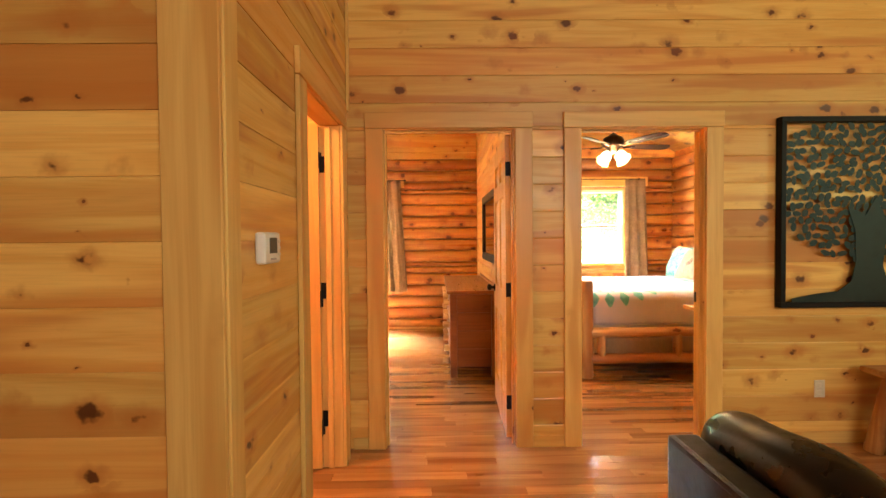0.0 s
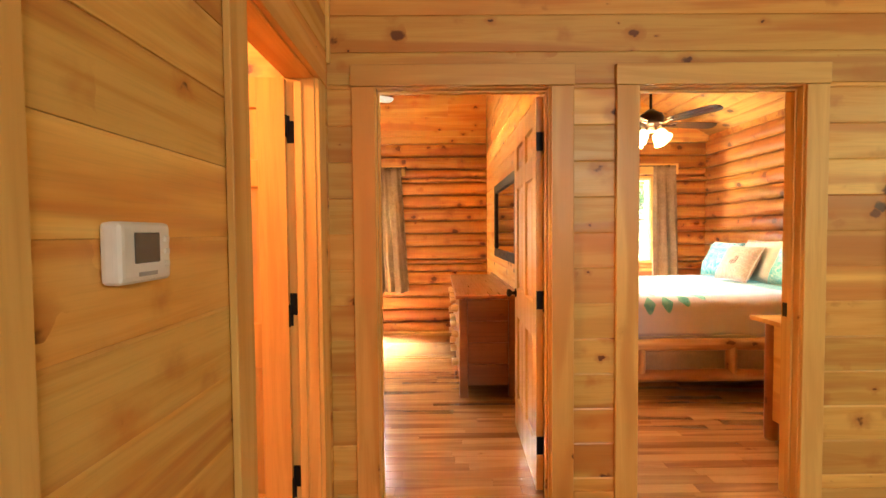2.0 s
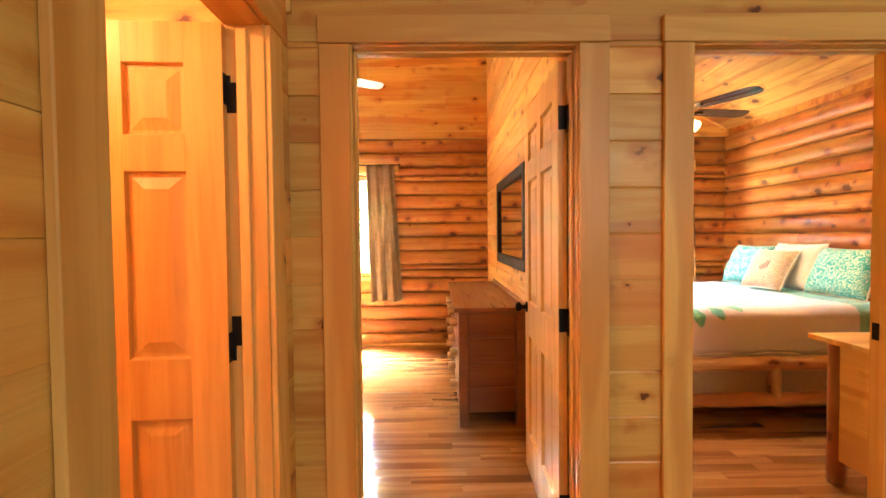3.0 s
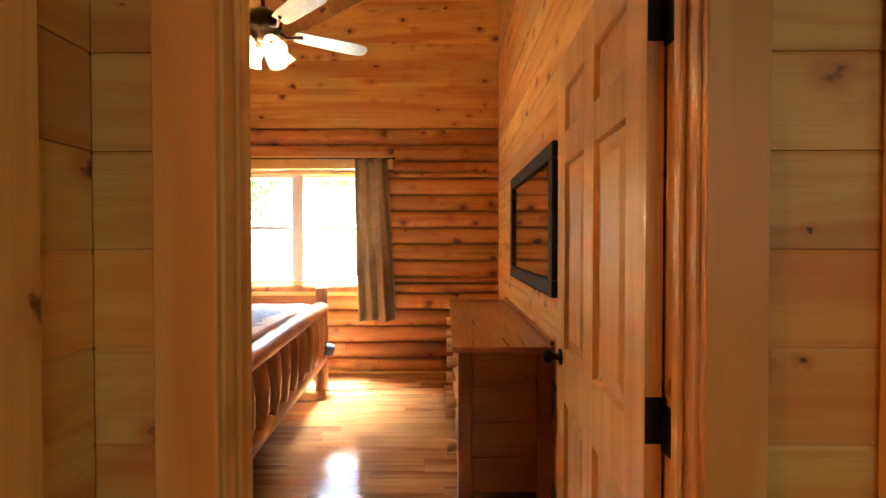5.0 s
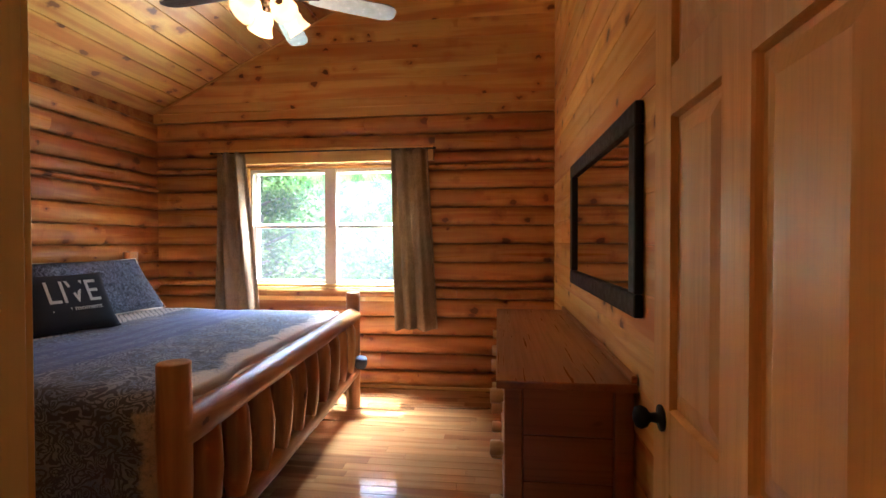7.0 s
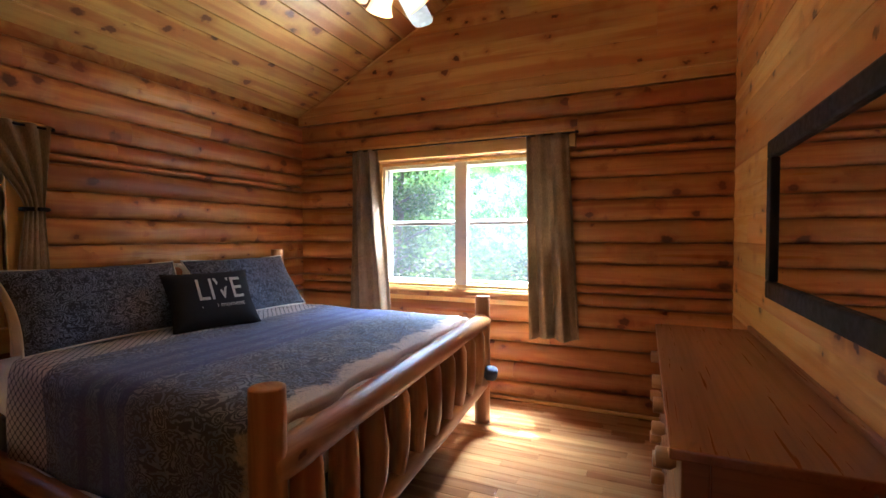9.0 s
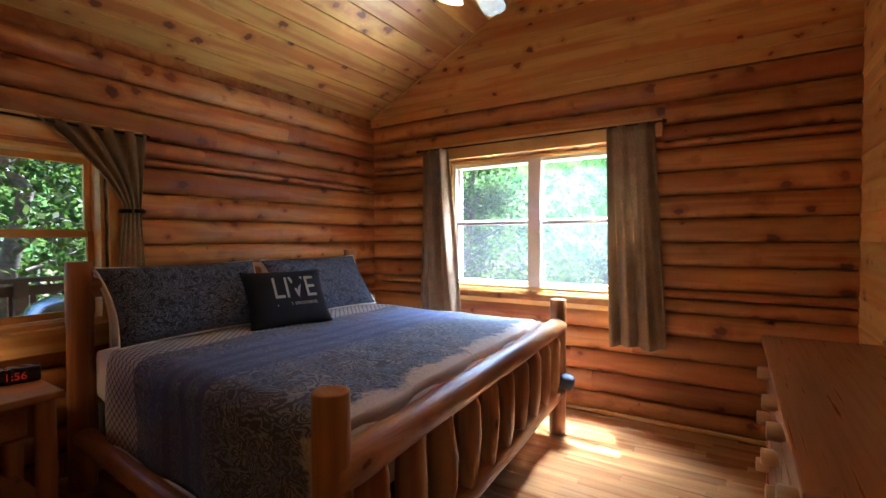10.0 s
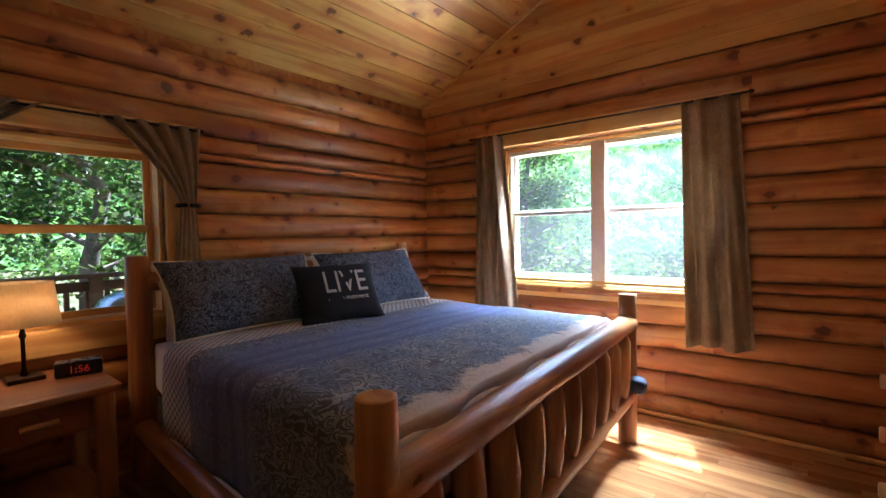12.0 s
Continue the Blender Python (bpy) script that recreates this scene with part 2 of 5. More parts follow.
# ---- builders ----
def mesh_of(name, bm, mat=None, smooth=False):
    me = bpy.data.meshes.new(name)
    bm.normal_update()
    bm.to_mesh(me)
    bm.free()
    if mat:
        me.materials.append(mat)
    if smooth:
        for p in me.polygons:
            p.use_smooth = True
    return me


def thing(name, at=(0, 0, 0), label="", category="", group="", kind="", rz=0):
    ob = new(name)
    ob.matrix_basis = pose(*at, 0, 0, rz)
    return tagged(ob, label, category, group, kind)


def part(name, bm, mat, parent=None, label="", smooth=False, m=None):
    ob = new(name, mesh_of(name, bm, mat, smooth))
    if parent is not None:
        ob.parent = parent
    if m is not None:
        ob.matrix_basis = m
    if label:
        ob["label"] = label
    return ob


def solid(name, bm, mat, label="", category="", group="", kind="", smooth=False, m=None):
    """A top-level thing of one mesh."""
    return tagged(part(name, bm, mat, None, smooth=smooth, m=m), label, category, group, kind)


def add_box(bm, x0, x1, y0, y1, z0, z1, bevel=0.0, seg=1):
    v = [bm.verts.new((x, y, z)) for x in (x0, x1) for y in (y0, y1) for z in (z0, z1)]
    f = [bm.faces.new([v[i] for i in q]) for q in ((0, 1, 3, 2), (4, 6, 7, 5), (0, 4, 5, 1), (2, 3, 7, 6), (0, 2, 6, 4), (1, 5, 7, 3))]
    if bevel:
        es = list({e for q in f for e in q.edges})
        bmesh.ops.bevel(bm, geom=es, offset=bevel, segments=seg, affect="EDGES", profile=0.6)
    return bm


def box(x0, x1, y0, y1, z0, z1, bevel=0.0, seg=1):
    return add_box(bmesh.new(), x0, x1, y0, y1, z0, z1, bevel, seg)


def add_tube(bm, pts, radii, n=12, caps=True, wob=0.0, seed=0):
    """A round bar through pts, with a radius for each; wob: knobbly unevenness."""
    rings, up = [], Vector((0, 0, 1))
    pts = [Vector(p) for p in pts]
    for i, p in enumerate(pts):
        d = (pts[min(i + 1, len(pts) - 1)] - pts[max(i - 1, 0)]).normalized()
        a = d.cross(up if abs(d.z) < 0.9 else Vector((1, 0, 0))).normalized()
        b = d.cross(a)
        ring = []
        for k in range(n):
            t = 2 * math.pi * k / n
            q = radii[i] * (1 + (wob * noise.noise(p * 7 + Vector((math.cos(t), math.sin(t), seed * 3.1))) if wob else 0))
            ring.append(bm.verts.new(p + q * (math.cos(t) * a + math.sin(t) * b)))
        rings.append(ring)
    for r0, r1 in zip(rings, rings[1:]):
        for k in range(n):
            bm.faces.new((r0[k], r0[(k + 1) % n], r1[(k + 1) % n], r1[k])).smooth = True
    if caps:
        for ring, flip in ((rings[0], True), (rings[-1], False)):
            cap = [bm.verts.new(v.co) for v in ring]
            bm.faces.new(cap[::-1] if flip else cap)
    bmesh.ops.recalc_face_normals(bm, faces=bm.faces[:])
    return bm


def log_bar(p0, p1, r, seed=0, n=14, steps=9, wob=0.16, taper=0.0, dome=0.25):
    """A peeled log from p0 to p1, a little uneven, with softened ends."""
    p0, p1 = Vector(p0), Vector(p1)
    pts, rad = [], []
    for i in range(steps + 1):
        f = i / steps
        pts.append(p0.lerp(p1, f))
        rad.append(r * (1 - taper * f))
    d = (p1 - p0).normalized() * r * dome
    pts = [p0, p0 + d * 0.4] + [p + d * (1 - 2 * i / steps) for i, p in enumerate(pts)] + [p1 - d * 0.4, p1]
    rad = [rad[0] * 0.80, rad[0] * 0.93] + rad + [rad[-1] * 0.93, rad[-1] * 0.80]
    return add_tube(bmesh.new(), pts, rad, n, True, wob, seed)


def add_lathe(bm, profile, n=24, at=(0, 0, 0), m=None):
    """A turned body from (radius, height) pairs."""
    m = m or Matrix.Identity(4)
    rings = []
    for r, z in profile:
        rings.append([bm.verts.new(m @ (Vector(at) + Vector((r * math.cos(2 * math.pi * k / n), r * math.sin(2 * math.pi * k / n), z)))) for k in range(n)])
    for a, b in zip(rings, rings[1:]):
        for k in range(n):
            bm.faces.new((a[k], a[(k + 1) % n], b[(k + 1) % n], b[k])).smooth = True
    return bm


def lathe(profile, n=24, at=(0, 0, 0), m=None):
    return add_lathe(bmesh.new(), profile, n, at, m)


def prism(name, outline, length, smooth_from=None):
    """A bar along local x with the outline (y, z) as its section; the curved stretch of it is smooth."""
    k = len(outline)
    verts = [(x, y, z) for x in (0, length) for y, z in outline]
    verts += verts[:]
    faces = [(i, (i + 1) % k, k + (i + 1) % k, k + i) for i in range(k)]
    faces += [tuple(range(3 * k - 1, 2 * k - 1, -1)), tuple(range(3 * k, 4 * k))]
    me = bpy.data.meshes.new(name)
    me.from_pydata(verts, [], faces)
    if smooth_from:
        for i in range(*smooth_from):
            me.polygons[i].use_smooth = True
    me.update()
    return me


def plank_section(w, t, c=0.008, e=0.001, gap=0.0004):
    """A tongued board: a broad chamfer along its upper edge, a slight one below."""
    a, b = gap, w - gap
    return [(a, 0), (b, 0), (b, t - 0.4 * c), (b - c, t), (a + e, t), (a, t - e)]


def log_section(w, t, k=9):
    """A round-faced log: w high, standing t proud in the middle."""
    pts = [(0.001, -0.02), (w - 0.001, -0.02)]
    for i in range(k + 1):
        f = math.pi * (0.06 + 0.88 * i / k)
        pts.append((w / 2 + (w / 2 - 0.001) * math.cos(f) / math.cos(0.06 * math.pi), (t + 0.012) * (math.sin(f) ** 0.72) - 0.014))
    return pts


def frame_of(o, u, n):
    """A pose whose x runs along u, z along the normal n, y completing them."""
    u, n = Vector(u).normalized(), Vector(n).normalized()
    y = n.cross(u)
    m = Matrix((u, y, n)).transposed().to_4x4()
    return Matrix.Translation(o) @ m


def courses(u0, u1, z0, z1, pitch, first, holes):
    """Boards in rows: (u0, u1, z0, z1) of every clear stretch of every row."""
    rows = []
    k = math.floor((z0 - first) / pitch)
    while first + k * pitch < z1 - 1e-6:
        a, b = max(z0, first + k * pitch), min(z1, first + (k + 1) * pitch)
        k += 1
        if b - a < 0.008:
            continue
        cuts = sorted({a, b, *[z for h in holes for z in h[2:] if a + 0.01 < z < b - 0.01]})
        for c, d in zip(cuts, cuts[1:]):
            spans = [(u0, u1)]
            for h in holes:
                if h[2] < (c + d) / 2 < h[3]:
                    spans = [q for s, e in spans for q in ((s, min(e, h[0])), (max(s, h[1]), e)) if q[1] - q[0] > 0.01]
            rows += [(s, e, c, d) for s, e in spans]
    return rows


def clad(wall, o, u, n, u0, u1, z0, z1, pitch, first, holes, mat, kind="plank", depth=0.015, joint=(3.4, 5.4), seed=1):
    """Boards or logs on a wall's face. o: the face's origin at floor level; u: along it; n: out of it."""
    rng = random.Random(seed)
    u, n = Vector(u), Vector(n)
    flip = n.cross(u).z < 0
    for s, e, c, d in courses(u0, u1, z0, z1, pitch, first, holes):
        x = s
        while x < e - 1e-6:
            run = rng.uniform(*joint)
            y = e if e - x - run < 0.5 else x + run
            w = d - c
            sec = plank_section(w, depth) if kind == "plank" else log_section(w, depth)
            me = prism(kind, sec, y - x - 0.001, None if kind == "plank" else (2, len(sec) - 1))
            me.materials.append(mat)
            ob = new(kind, me)
            ob.parent = wall
            # the piece lies with its width up the wall
            base = Vector(o) + (u * y if flip else u * x) + Vector((0, 0, c))
            ob.matrix_basis = frame_of(base, -u if flip else u, n)
            x = y


def wall_core(name, o, u, n, u0, u1, z0, z1, thick, holes, mat, label):
    """A wall's body behind its face, with its openings cut through."""
    u, n, o = Vector(u), Vector(n), Vector(o)
    us = sorted({u0, u1, *[x for h in holes for x in h[:2] if u0 < x < u1]})
    zs = sorted({z0, z1, *[x for h in holes for x in h[2:] if z0 < x < z1]})
    bm = bmesh.new()
    for a, b in zip(us, us[1:]):
        for c, d in zip(zs, zs[1:]):
            if any(h[0] < (a + b) / 2 < h[1] and h[2] < (c + d) / 2 < h[3] for h in holes):
                continue
            p, q = o + u * a, o + u * b - n * thick
            add_box(bm, min(p.x, q.x), max(p.x, q.x), min(p.y, q.y), max(p.y, q.y), c, d)
    bmesh.ops.recalc_face_normals(bm, faces=bm.faces[:])
    return solid(name, bm, mat, label, "wall", kind="structure")


# ---- the place ----
YP0, YP1 = 2.97, 3.08        # faces of the wall between living room and bedrooms
YF = 7.02                    # far log wall, its mean face
XL, XR = -3.34, 0.625         # bedroom: log wall, flat wall
XB0, XB1 = 0.74, 3.66        # second bedroom
XS = -0.56                   # side wall of the passage
YS = 1.22                    # its near corner
PITCH, FIRST = 0.176, 0.142  # wall boards
LP, LF = 0.1737, 0.149       # wall logs
SLOPE = 0.485
D1 = (-0.342, 0.54, -1, 2.10)
D2 = (0.943, 1.785, -1, 2.10)
D3 = (1.975, 2.745, -1, 2.07)
WIN_A = (-2.34, -0.645, 0.95, 2.12)
WIN_L = (3.46, 4.49, 0.90, 1.94)
WIN_B = (1.40, 2.90, 0.95, 2.12)

floor = solid("floor", box(-6, 6, -3.1, 7.4, -0.2, -0.021), PINE_WALL, "subfloor under honey-coloured hardwood boards", "floor", kind="structure")

wall_partition = wall_core("wall_partition", (0, YP0 + 0.015, 0), (1, 0, 0), (0, -1, 0), -2.6, 5.1, -0.02, 5.2, YP1 - YP0 - 0.03, [D1, D2], PINE_WALL, "knotty pine board wall with two doorways")
wall_side = wall_core("wall_side", (XS - 0.015, 0, 0), (0, 1, 0), (1, 0, 0), YS + 0.015, YP0, -0.02, 3.3, 0.09, [D3], PINE_WALL, "knotty pine board wall with a door beside a thermostat")
wall_near = wall_core("wall_near", (0, YS + 0.015, 0), (1, 0, 0), (0, -1, 0), -2.6, XS - 0.015, -0.02, 3.3, 0.09, [], PINE_WALL, "knotty pine board wall facing the living room")
wall_far = wall_core("wall_far", (0, YF, 0), (1, 0, 0), (0, -1, 0), XL - 0.3, XB1 + 0.3, -0.02, 5.2, 0.13, [WIN_A, WIN_B], PINE_LOG, "honey-coloured log wall with double windows")
wall_left = wall_core("wall_left", (XL, 0, 0), (0, 1, 0), (1, 0, 0), YP0, YF + 0.2, -0.02, 5.2, 0.2, [WIN_L], PINE_LOG, "honey-coloured log wall behind the bed")
wall_middle = wall_core("wall_middle", (XR + 0.015, 0, 0), (0, 1, 0), (-1, 0, 0), YP1, YF + 0.1, -0.02, 5.2, XB0 - XR - 0.03, [], PINE_WALL, "smooth knotty pine board wall with a mirror")
wall_right = wall_core("wall_right", (XB1, 0, 0), (0, 1, 0), (-1, 0, 0), YP1, YF + 0.2, -0.02, 5.2, 0.2, [], PINE_LOG, "honey-coloured log wall of the second bedroom")
# plain walls that close the living room and the room behind the side door
wall_back = wall_core("wall_back", (0, -3.0, 0), (1, 0, 0), (0, 1, 0), -2.6, 5.1, -0.02, 3.4, 0.15, [], PINE_WALL, "pine board wall behind the living room")
wall_living_left = wall_core("wall_living_left", (-2.5, 0, 0), (0, 1, 0), (1, 0, 0), -3.0, YP0 + 0.1, -0.02, 3.4, 0.1, [], PINE_WALL, "pine board wall")
wall_living_right = wall_core("wall_living_right", (5.0, 0, 0), (0, 1, 0), (-1, 0, 0), -3.0, YP1, -0.02, 3.4, 0.1, [], PINE_WALL, "pine board wall")

# ceilings: sloping boards over the bedrooms, flat over the living room
def sloped_ceiling(name, x0, x1, z0, z1, y0, y1, label):
    bm = bmesh.new()
    d = Vector((x1 - x0, 0, z1 - z0))
    run, d = d.length, d.normalized()
    up = Vector((-d.z, 0, d.x))
    if up.z < 0:
        up = -up
    k = 0.0
    while k < run:
        a, b = Vector((x0, 0, z0)) + d * (k + 0.0015), Vector((x0, 0, z0)) + d * (min(run, k + 0.178) - 0.0015)
        c = 0.005
        sec = [a + up * 0.02, b + up * 0.02, b + up * c, b - d * c, a + d * c, a + up * c]
        lo = [bm.verts.new((p.x, y0, p.z)) for p in sec]
        hi = [bm.verts.new((p.x, y1, p.z)) for p in sec]
        for i in range(6):
            bm.faces.new((lo[i], lo[(i + 1) % 6], hi[(i + 1) % 6], hi[i]))
        bm.faces.new(lo[::-1]), bm.faces.new(hi)
        k += 0.178
    bmesh.ops.recalc_face_normals(bm, faces=bm.faces[:])
    # a backing above the boards
    p, q = Vector((x0, 0, z0)) + up * 0.024, Vector((x1, 0, z1)) + up * 0.024
    v = [bm.verts.new((w.x, y, w.z + h)) for h in (0, 0.12) for w in (p, q) for y in (y0, y1)]
    for f in ((0, 1, 3, 2), (4, 6, 7, 5), (0, 4, 5, 1), (2, 3, 7, 6), (0, 2, 6, 4), (1, 5, 7, 3)):
        bm.faces.new([v[i] for i in f])
    return solid(name, bm, PINE_CEIL, label, "ceiling", kind="structure")


ZE = 2.665
ceiling_1 = sloped_ceiling("ceiling_1", XL - 0.02, XR + 0.02, ZE - 0.01, ZE + SLOPE * (XR - XL + 0.03), YP1 - 0.02, YF + 0.05, "vaulted ceiling of knotty pine boards")
ceiling_2 = sloped_ceiling("ceiling_2", XB1 + 0.02, XB0 - 0.02, ZE - 0.01, ZE + SLOPE * (XB1 - XB0 + 0.03), YP1 - 0.02, YF + 0.05, "vaulted ceiling of pale pine boards")
ceiling_3 = sloped_ceiling("ceiling_3", -2.6, 5.1, 3.3, 3.301, -3.1, YP0 + 0.01, "pine board ceiling of the living room")


# ---- doors and their trim ----
def trim(name, x0, x1, y0, y1, z0, z1, mat, parent=None, label="", bevel=0.003):
    if parent is not None:
        return part(name, box(x0, x1, y0, y1, z0, z1, bevel), mat, parent, label)
    return solid(name, box(x0, x1, y0, y1, z0, z1, bevel), mat, label, "trim", kind="structure")


def doorway_y(name, x0, x1, head, label):
    """Frame and casings of a doorway in the long wall; x0, x1, head: the clear opening."""
    root = thing(name, (0, 0, 0), label, "door frame", kind="structure")
    for a, b in ((x0 - 0.022, x0), (x1, x1 + 0.022)):
        trim("jamb", a, b, YP0 - 0.004, YP1 + 0.004, 0, head + 0.02, PINE_TRIM, root)
    trim("head_jamb", x0 + 0.0005, x1 - 0.0005, YP0 - 0.003, YP1 + 0.003, head, head + 0.02, PINE_TRIM_X, root)
    # door stops
    for a, b in ((x0, x0 + 0.011), (x1 - 0.011, x1)):
        trim("stop", a, b, YP0 + 0.035, YP0 + 0.065, 0, head - 0.012, PINE_TRIM, root)
    trim("stop", x0 + 0.001, x1 - 0.001, YP0 + 0.035, YP0 + 0.065, head - 0.011, head - 0.0005, PINE_TRIM_X, root)
    for ya, yb in ((YP0 - 0.022, YP0 - 0.002), (YP1 + 0.002, YP1 + 0.016)):
        trim("casing", x0 - 0.118, x0 - 0.006, ya, yb, 0.0, head + 0.004, PINE_TRIM, root)
        trim("casing", x1 + 0.006, x1 + 0.118, ya, yb, 0.0, head + 0.004, PINE_TRIM, root)
        trim("head_casing", x0 - 0.122, x1 + 0.122, ya - 0.004 if ya < YP0 else ya, yb if ya < YP0 else yb + 0.004, head + 0.006, head + 0.108, PINE_TRIM_X, root)
    return root


door_frame_1 = doorway_y("door_frame_1", -0.322, 0.52, 2.08, "pale pine frame and casing round the bedroom doorway")
door_frame_2 = doorway_y("door_frame_2", 0.963, 1.765, 2.08, "pale pine frame and casing round the second bedroom doorway")
part("strike_plate", box(1.7605, 1.7645, 3.045, 3.075, 0.93, 1.0, 0.001), BLACK, door_frame_2, "black strike plate")

door_frame_3 = thing("door_frame_3", (0, 0, 0), "pine frame and casing round the side door", "door frame", kind="structure")
for a, b in ((D3[0], D3[0] + 0.02), (D3[1] - 0.02, D3[1])):
    trim("jamb", XS - 0.124, XS + 0.004, a, b, 0, 2.07, PINE_TRIM, door_frame_3)
trim("head_jamb", XS - 0.123, XS + 0.003, D3[0] + 0.021, D3[1] - 0.021, 2.05, 2.07, PINE_TRIM_Y, door_frame_3)
for a, b in ((D3[0] + 0.02, D3[0] + 0.031), (D3[1] - 0.031, D3[1] - 0.02)):
    trim("stop", XS - 0.085, XS - 0.05, a, b, 0, 2.04, PINE_TRIM, door_frame_3)
trim("casing", XS + 0.002, XS + 0.022, D3[0] - 0.095, D3[0] + 0.014, 0, 2.054, PINE_TRIM, door_frame_3)
trim("casing", XS + 0.002, XS + 0.022, D3[1] - 0.014, D3[1] + 0.095, 0, 2.054, PINE_TRIM, door_frame_3)
trim("head_casing", XS + 0.002, XS + 0.026, D3[0] - 0.099, D3[1] + 0.099, 2.056, 2.17, PINE_TRIM_Y, door_frame_3)

trim("corner_trim", XS - 0.15, XS + 0.012, YS - 0.018, YS - 0.002, 0, 3.29, PINE_TRIM, label="pale pine corner board")
trim("corner_trim", XS + 0.002, XS + 0.018, YS - 0.001, YS + 0.085, 0, 3.29, PINE_TRIM, label="pale pine corner board")
trim("corner_trim", XS + 0.001, XS + 0.02, YP0 - 0.022, YP0 - 0.002, 2.2, 3.29, PINE_TRIM, label="slim pine corner moulding")


def panel_door(name, w, h, t, label, knob=True, mid=1.57):
    """A six-panel door, hinge edge at x=0, its width along x, its show face towards -y; and its back."""
    root = thing(name, (0, 0, 0), label, "door")
    s, m = 0.115, 0.10
    xs = ((s, w / 2 - m / 2), (w / 2 + m / 2, w - s))
    zs = ((0.22, 0.79), (0.98, mid), (mid + 0.11, h - 0.125))
    bm = bmesh.new()
    for a, b in ((0, s), (w / 2 - m / 2, w / 2 + m / 2), (w - s, w)):
        add_box(bm, a, b, 0, t, 0, h)
    part("stile", bm, DOOR_WOOD, root)
    for c, d in ((0, 0.22), (0.79, 0.98), (mid, mid + 0.11), (h - 0.125, h)):
        bm = bmesh.new()
        for a, b in xs:
            add_box(bm, a + 0.0005, b - 0.0005, 0.0003, t - 0.0003, c, d)
        part("rail", bm, DOOR_WOOD, root)
    for a, b in xs:
        for c, d in zs:
            bm = bmesh.new()
            for y0, sgn in ((0, 1), (t, -1)):
                # moulded edge, sunk field, raised middle
                loops = [(0, 0.0), (0.003, 0.005), (0.006, 0.015), (0.018, 0.015), (0.055, 0.005), (0.06, 0.005)]
                prev = None
                for inset, dep in loops:
                    y = y0 + sgn * dep
                    ring = [bm.verts.new(p) for p in ((a + inset, y, c + inset), (b - inset, y, c + inset), (b - inset, y, d - inset), (a + inset, y, d - inset))]
                    if prev:
                        for i in range(4):
                            bm.faces.new((prev[i], prev[(i + 1) % 4], ring[(i + 1) % 4], ring[i]))
                    prev = ring
                bm.faces.new(prev)
            bmesh.ops.recalc_face_normals(bm, faces=bm.faces[:])
            part("panel", bm, DOOR_WOOD, root)
    for z in (0.24, 1.01, 1.83):
        bm = box(-0.0035, 0.0, 0.001, t - 0.001, z - 0.048, z + 0.048, 0.001)
        add_tube(bm, [(-0.006, -0.006, z - 0.049), (-0.006, -0.006, z + 0.049)], [0.008, 0.008], 8)
        part("hinge", bm, BLACK, root, "black butt hinge")
    if knob:
        for sgn, y0 in ((-1, 0), (1, t)):
            m4 = Matrix.Translation((w - 0.065, y0, 0.945)) @ pose(0, 0, 0, 90 if sgn < 0 else -90, 0, 0)
            k = part("knob", lathe([(0.0, 0.0), (0.031, 0.0), (0.031, 0.006), (0.013, 0.01), (0.011, 0.028), (0.022, 0.036), (0.028, 0.048), (0.024, 0.06), (0.012, 0.066), (0.0, 0.067)], 20, m=m4), BLACK, root, "black round door knob")
    return root


door_1 = panel_door("door_1", 0.845, 2.055, 0.035, "open six-panel pine door with black hinges and knob", mid=1.66)
door_1.matrix_basis = pose(0.516, YP1 + 0.006, 0.012, 0, 0, 88.2)
door_3 = panel_door("door_3", 0.70, 2.03, 0.035, "open six-panel pine side door with black hinges")
door_3.matrix_basis = pose(XS - 0.118, D3[1] - 0.022, 0.012, 0, 0, 184)
door_2 = panel_door("door_2", 0.795, 2.055, 0.035, "open six-panel pine door folded back into the second bedroom")
door_2.matrix_basis = pose(0.962, YP1 + 0.05, 0.012, 0, 0, 93)

for z in (0.245, 1.01, 1.83):
    part("hinge", box(0.5135, 0.5195, 3.036, 3.084, z - 0.05, z + 0.05, 0.002), BLACK, door_frame_1, "black butt hinge")
for z in (0.30, 1.07, 1.82):
    part("hinge", box(XS - 0.132, XS - 0.062, D3[1] - 0.0245, D3[1] - 0.0205, z - 0.048, z + 0.048, 0.001), BLACK, door_frame_3, "black butt hinge")
# a base board along the passage walls
for a, b in ((XS + 0.02, -0.442), (0.64, 0.843), (1.885, 4.98)):
    trim("baseboard", a, b, YP0 - 0.016, YP0 - 0.002, 0.0, 0.075, PINE_TRIM_X, label="low pine base board")


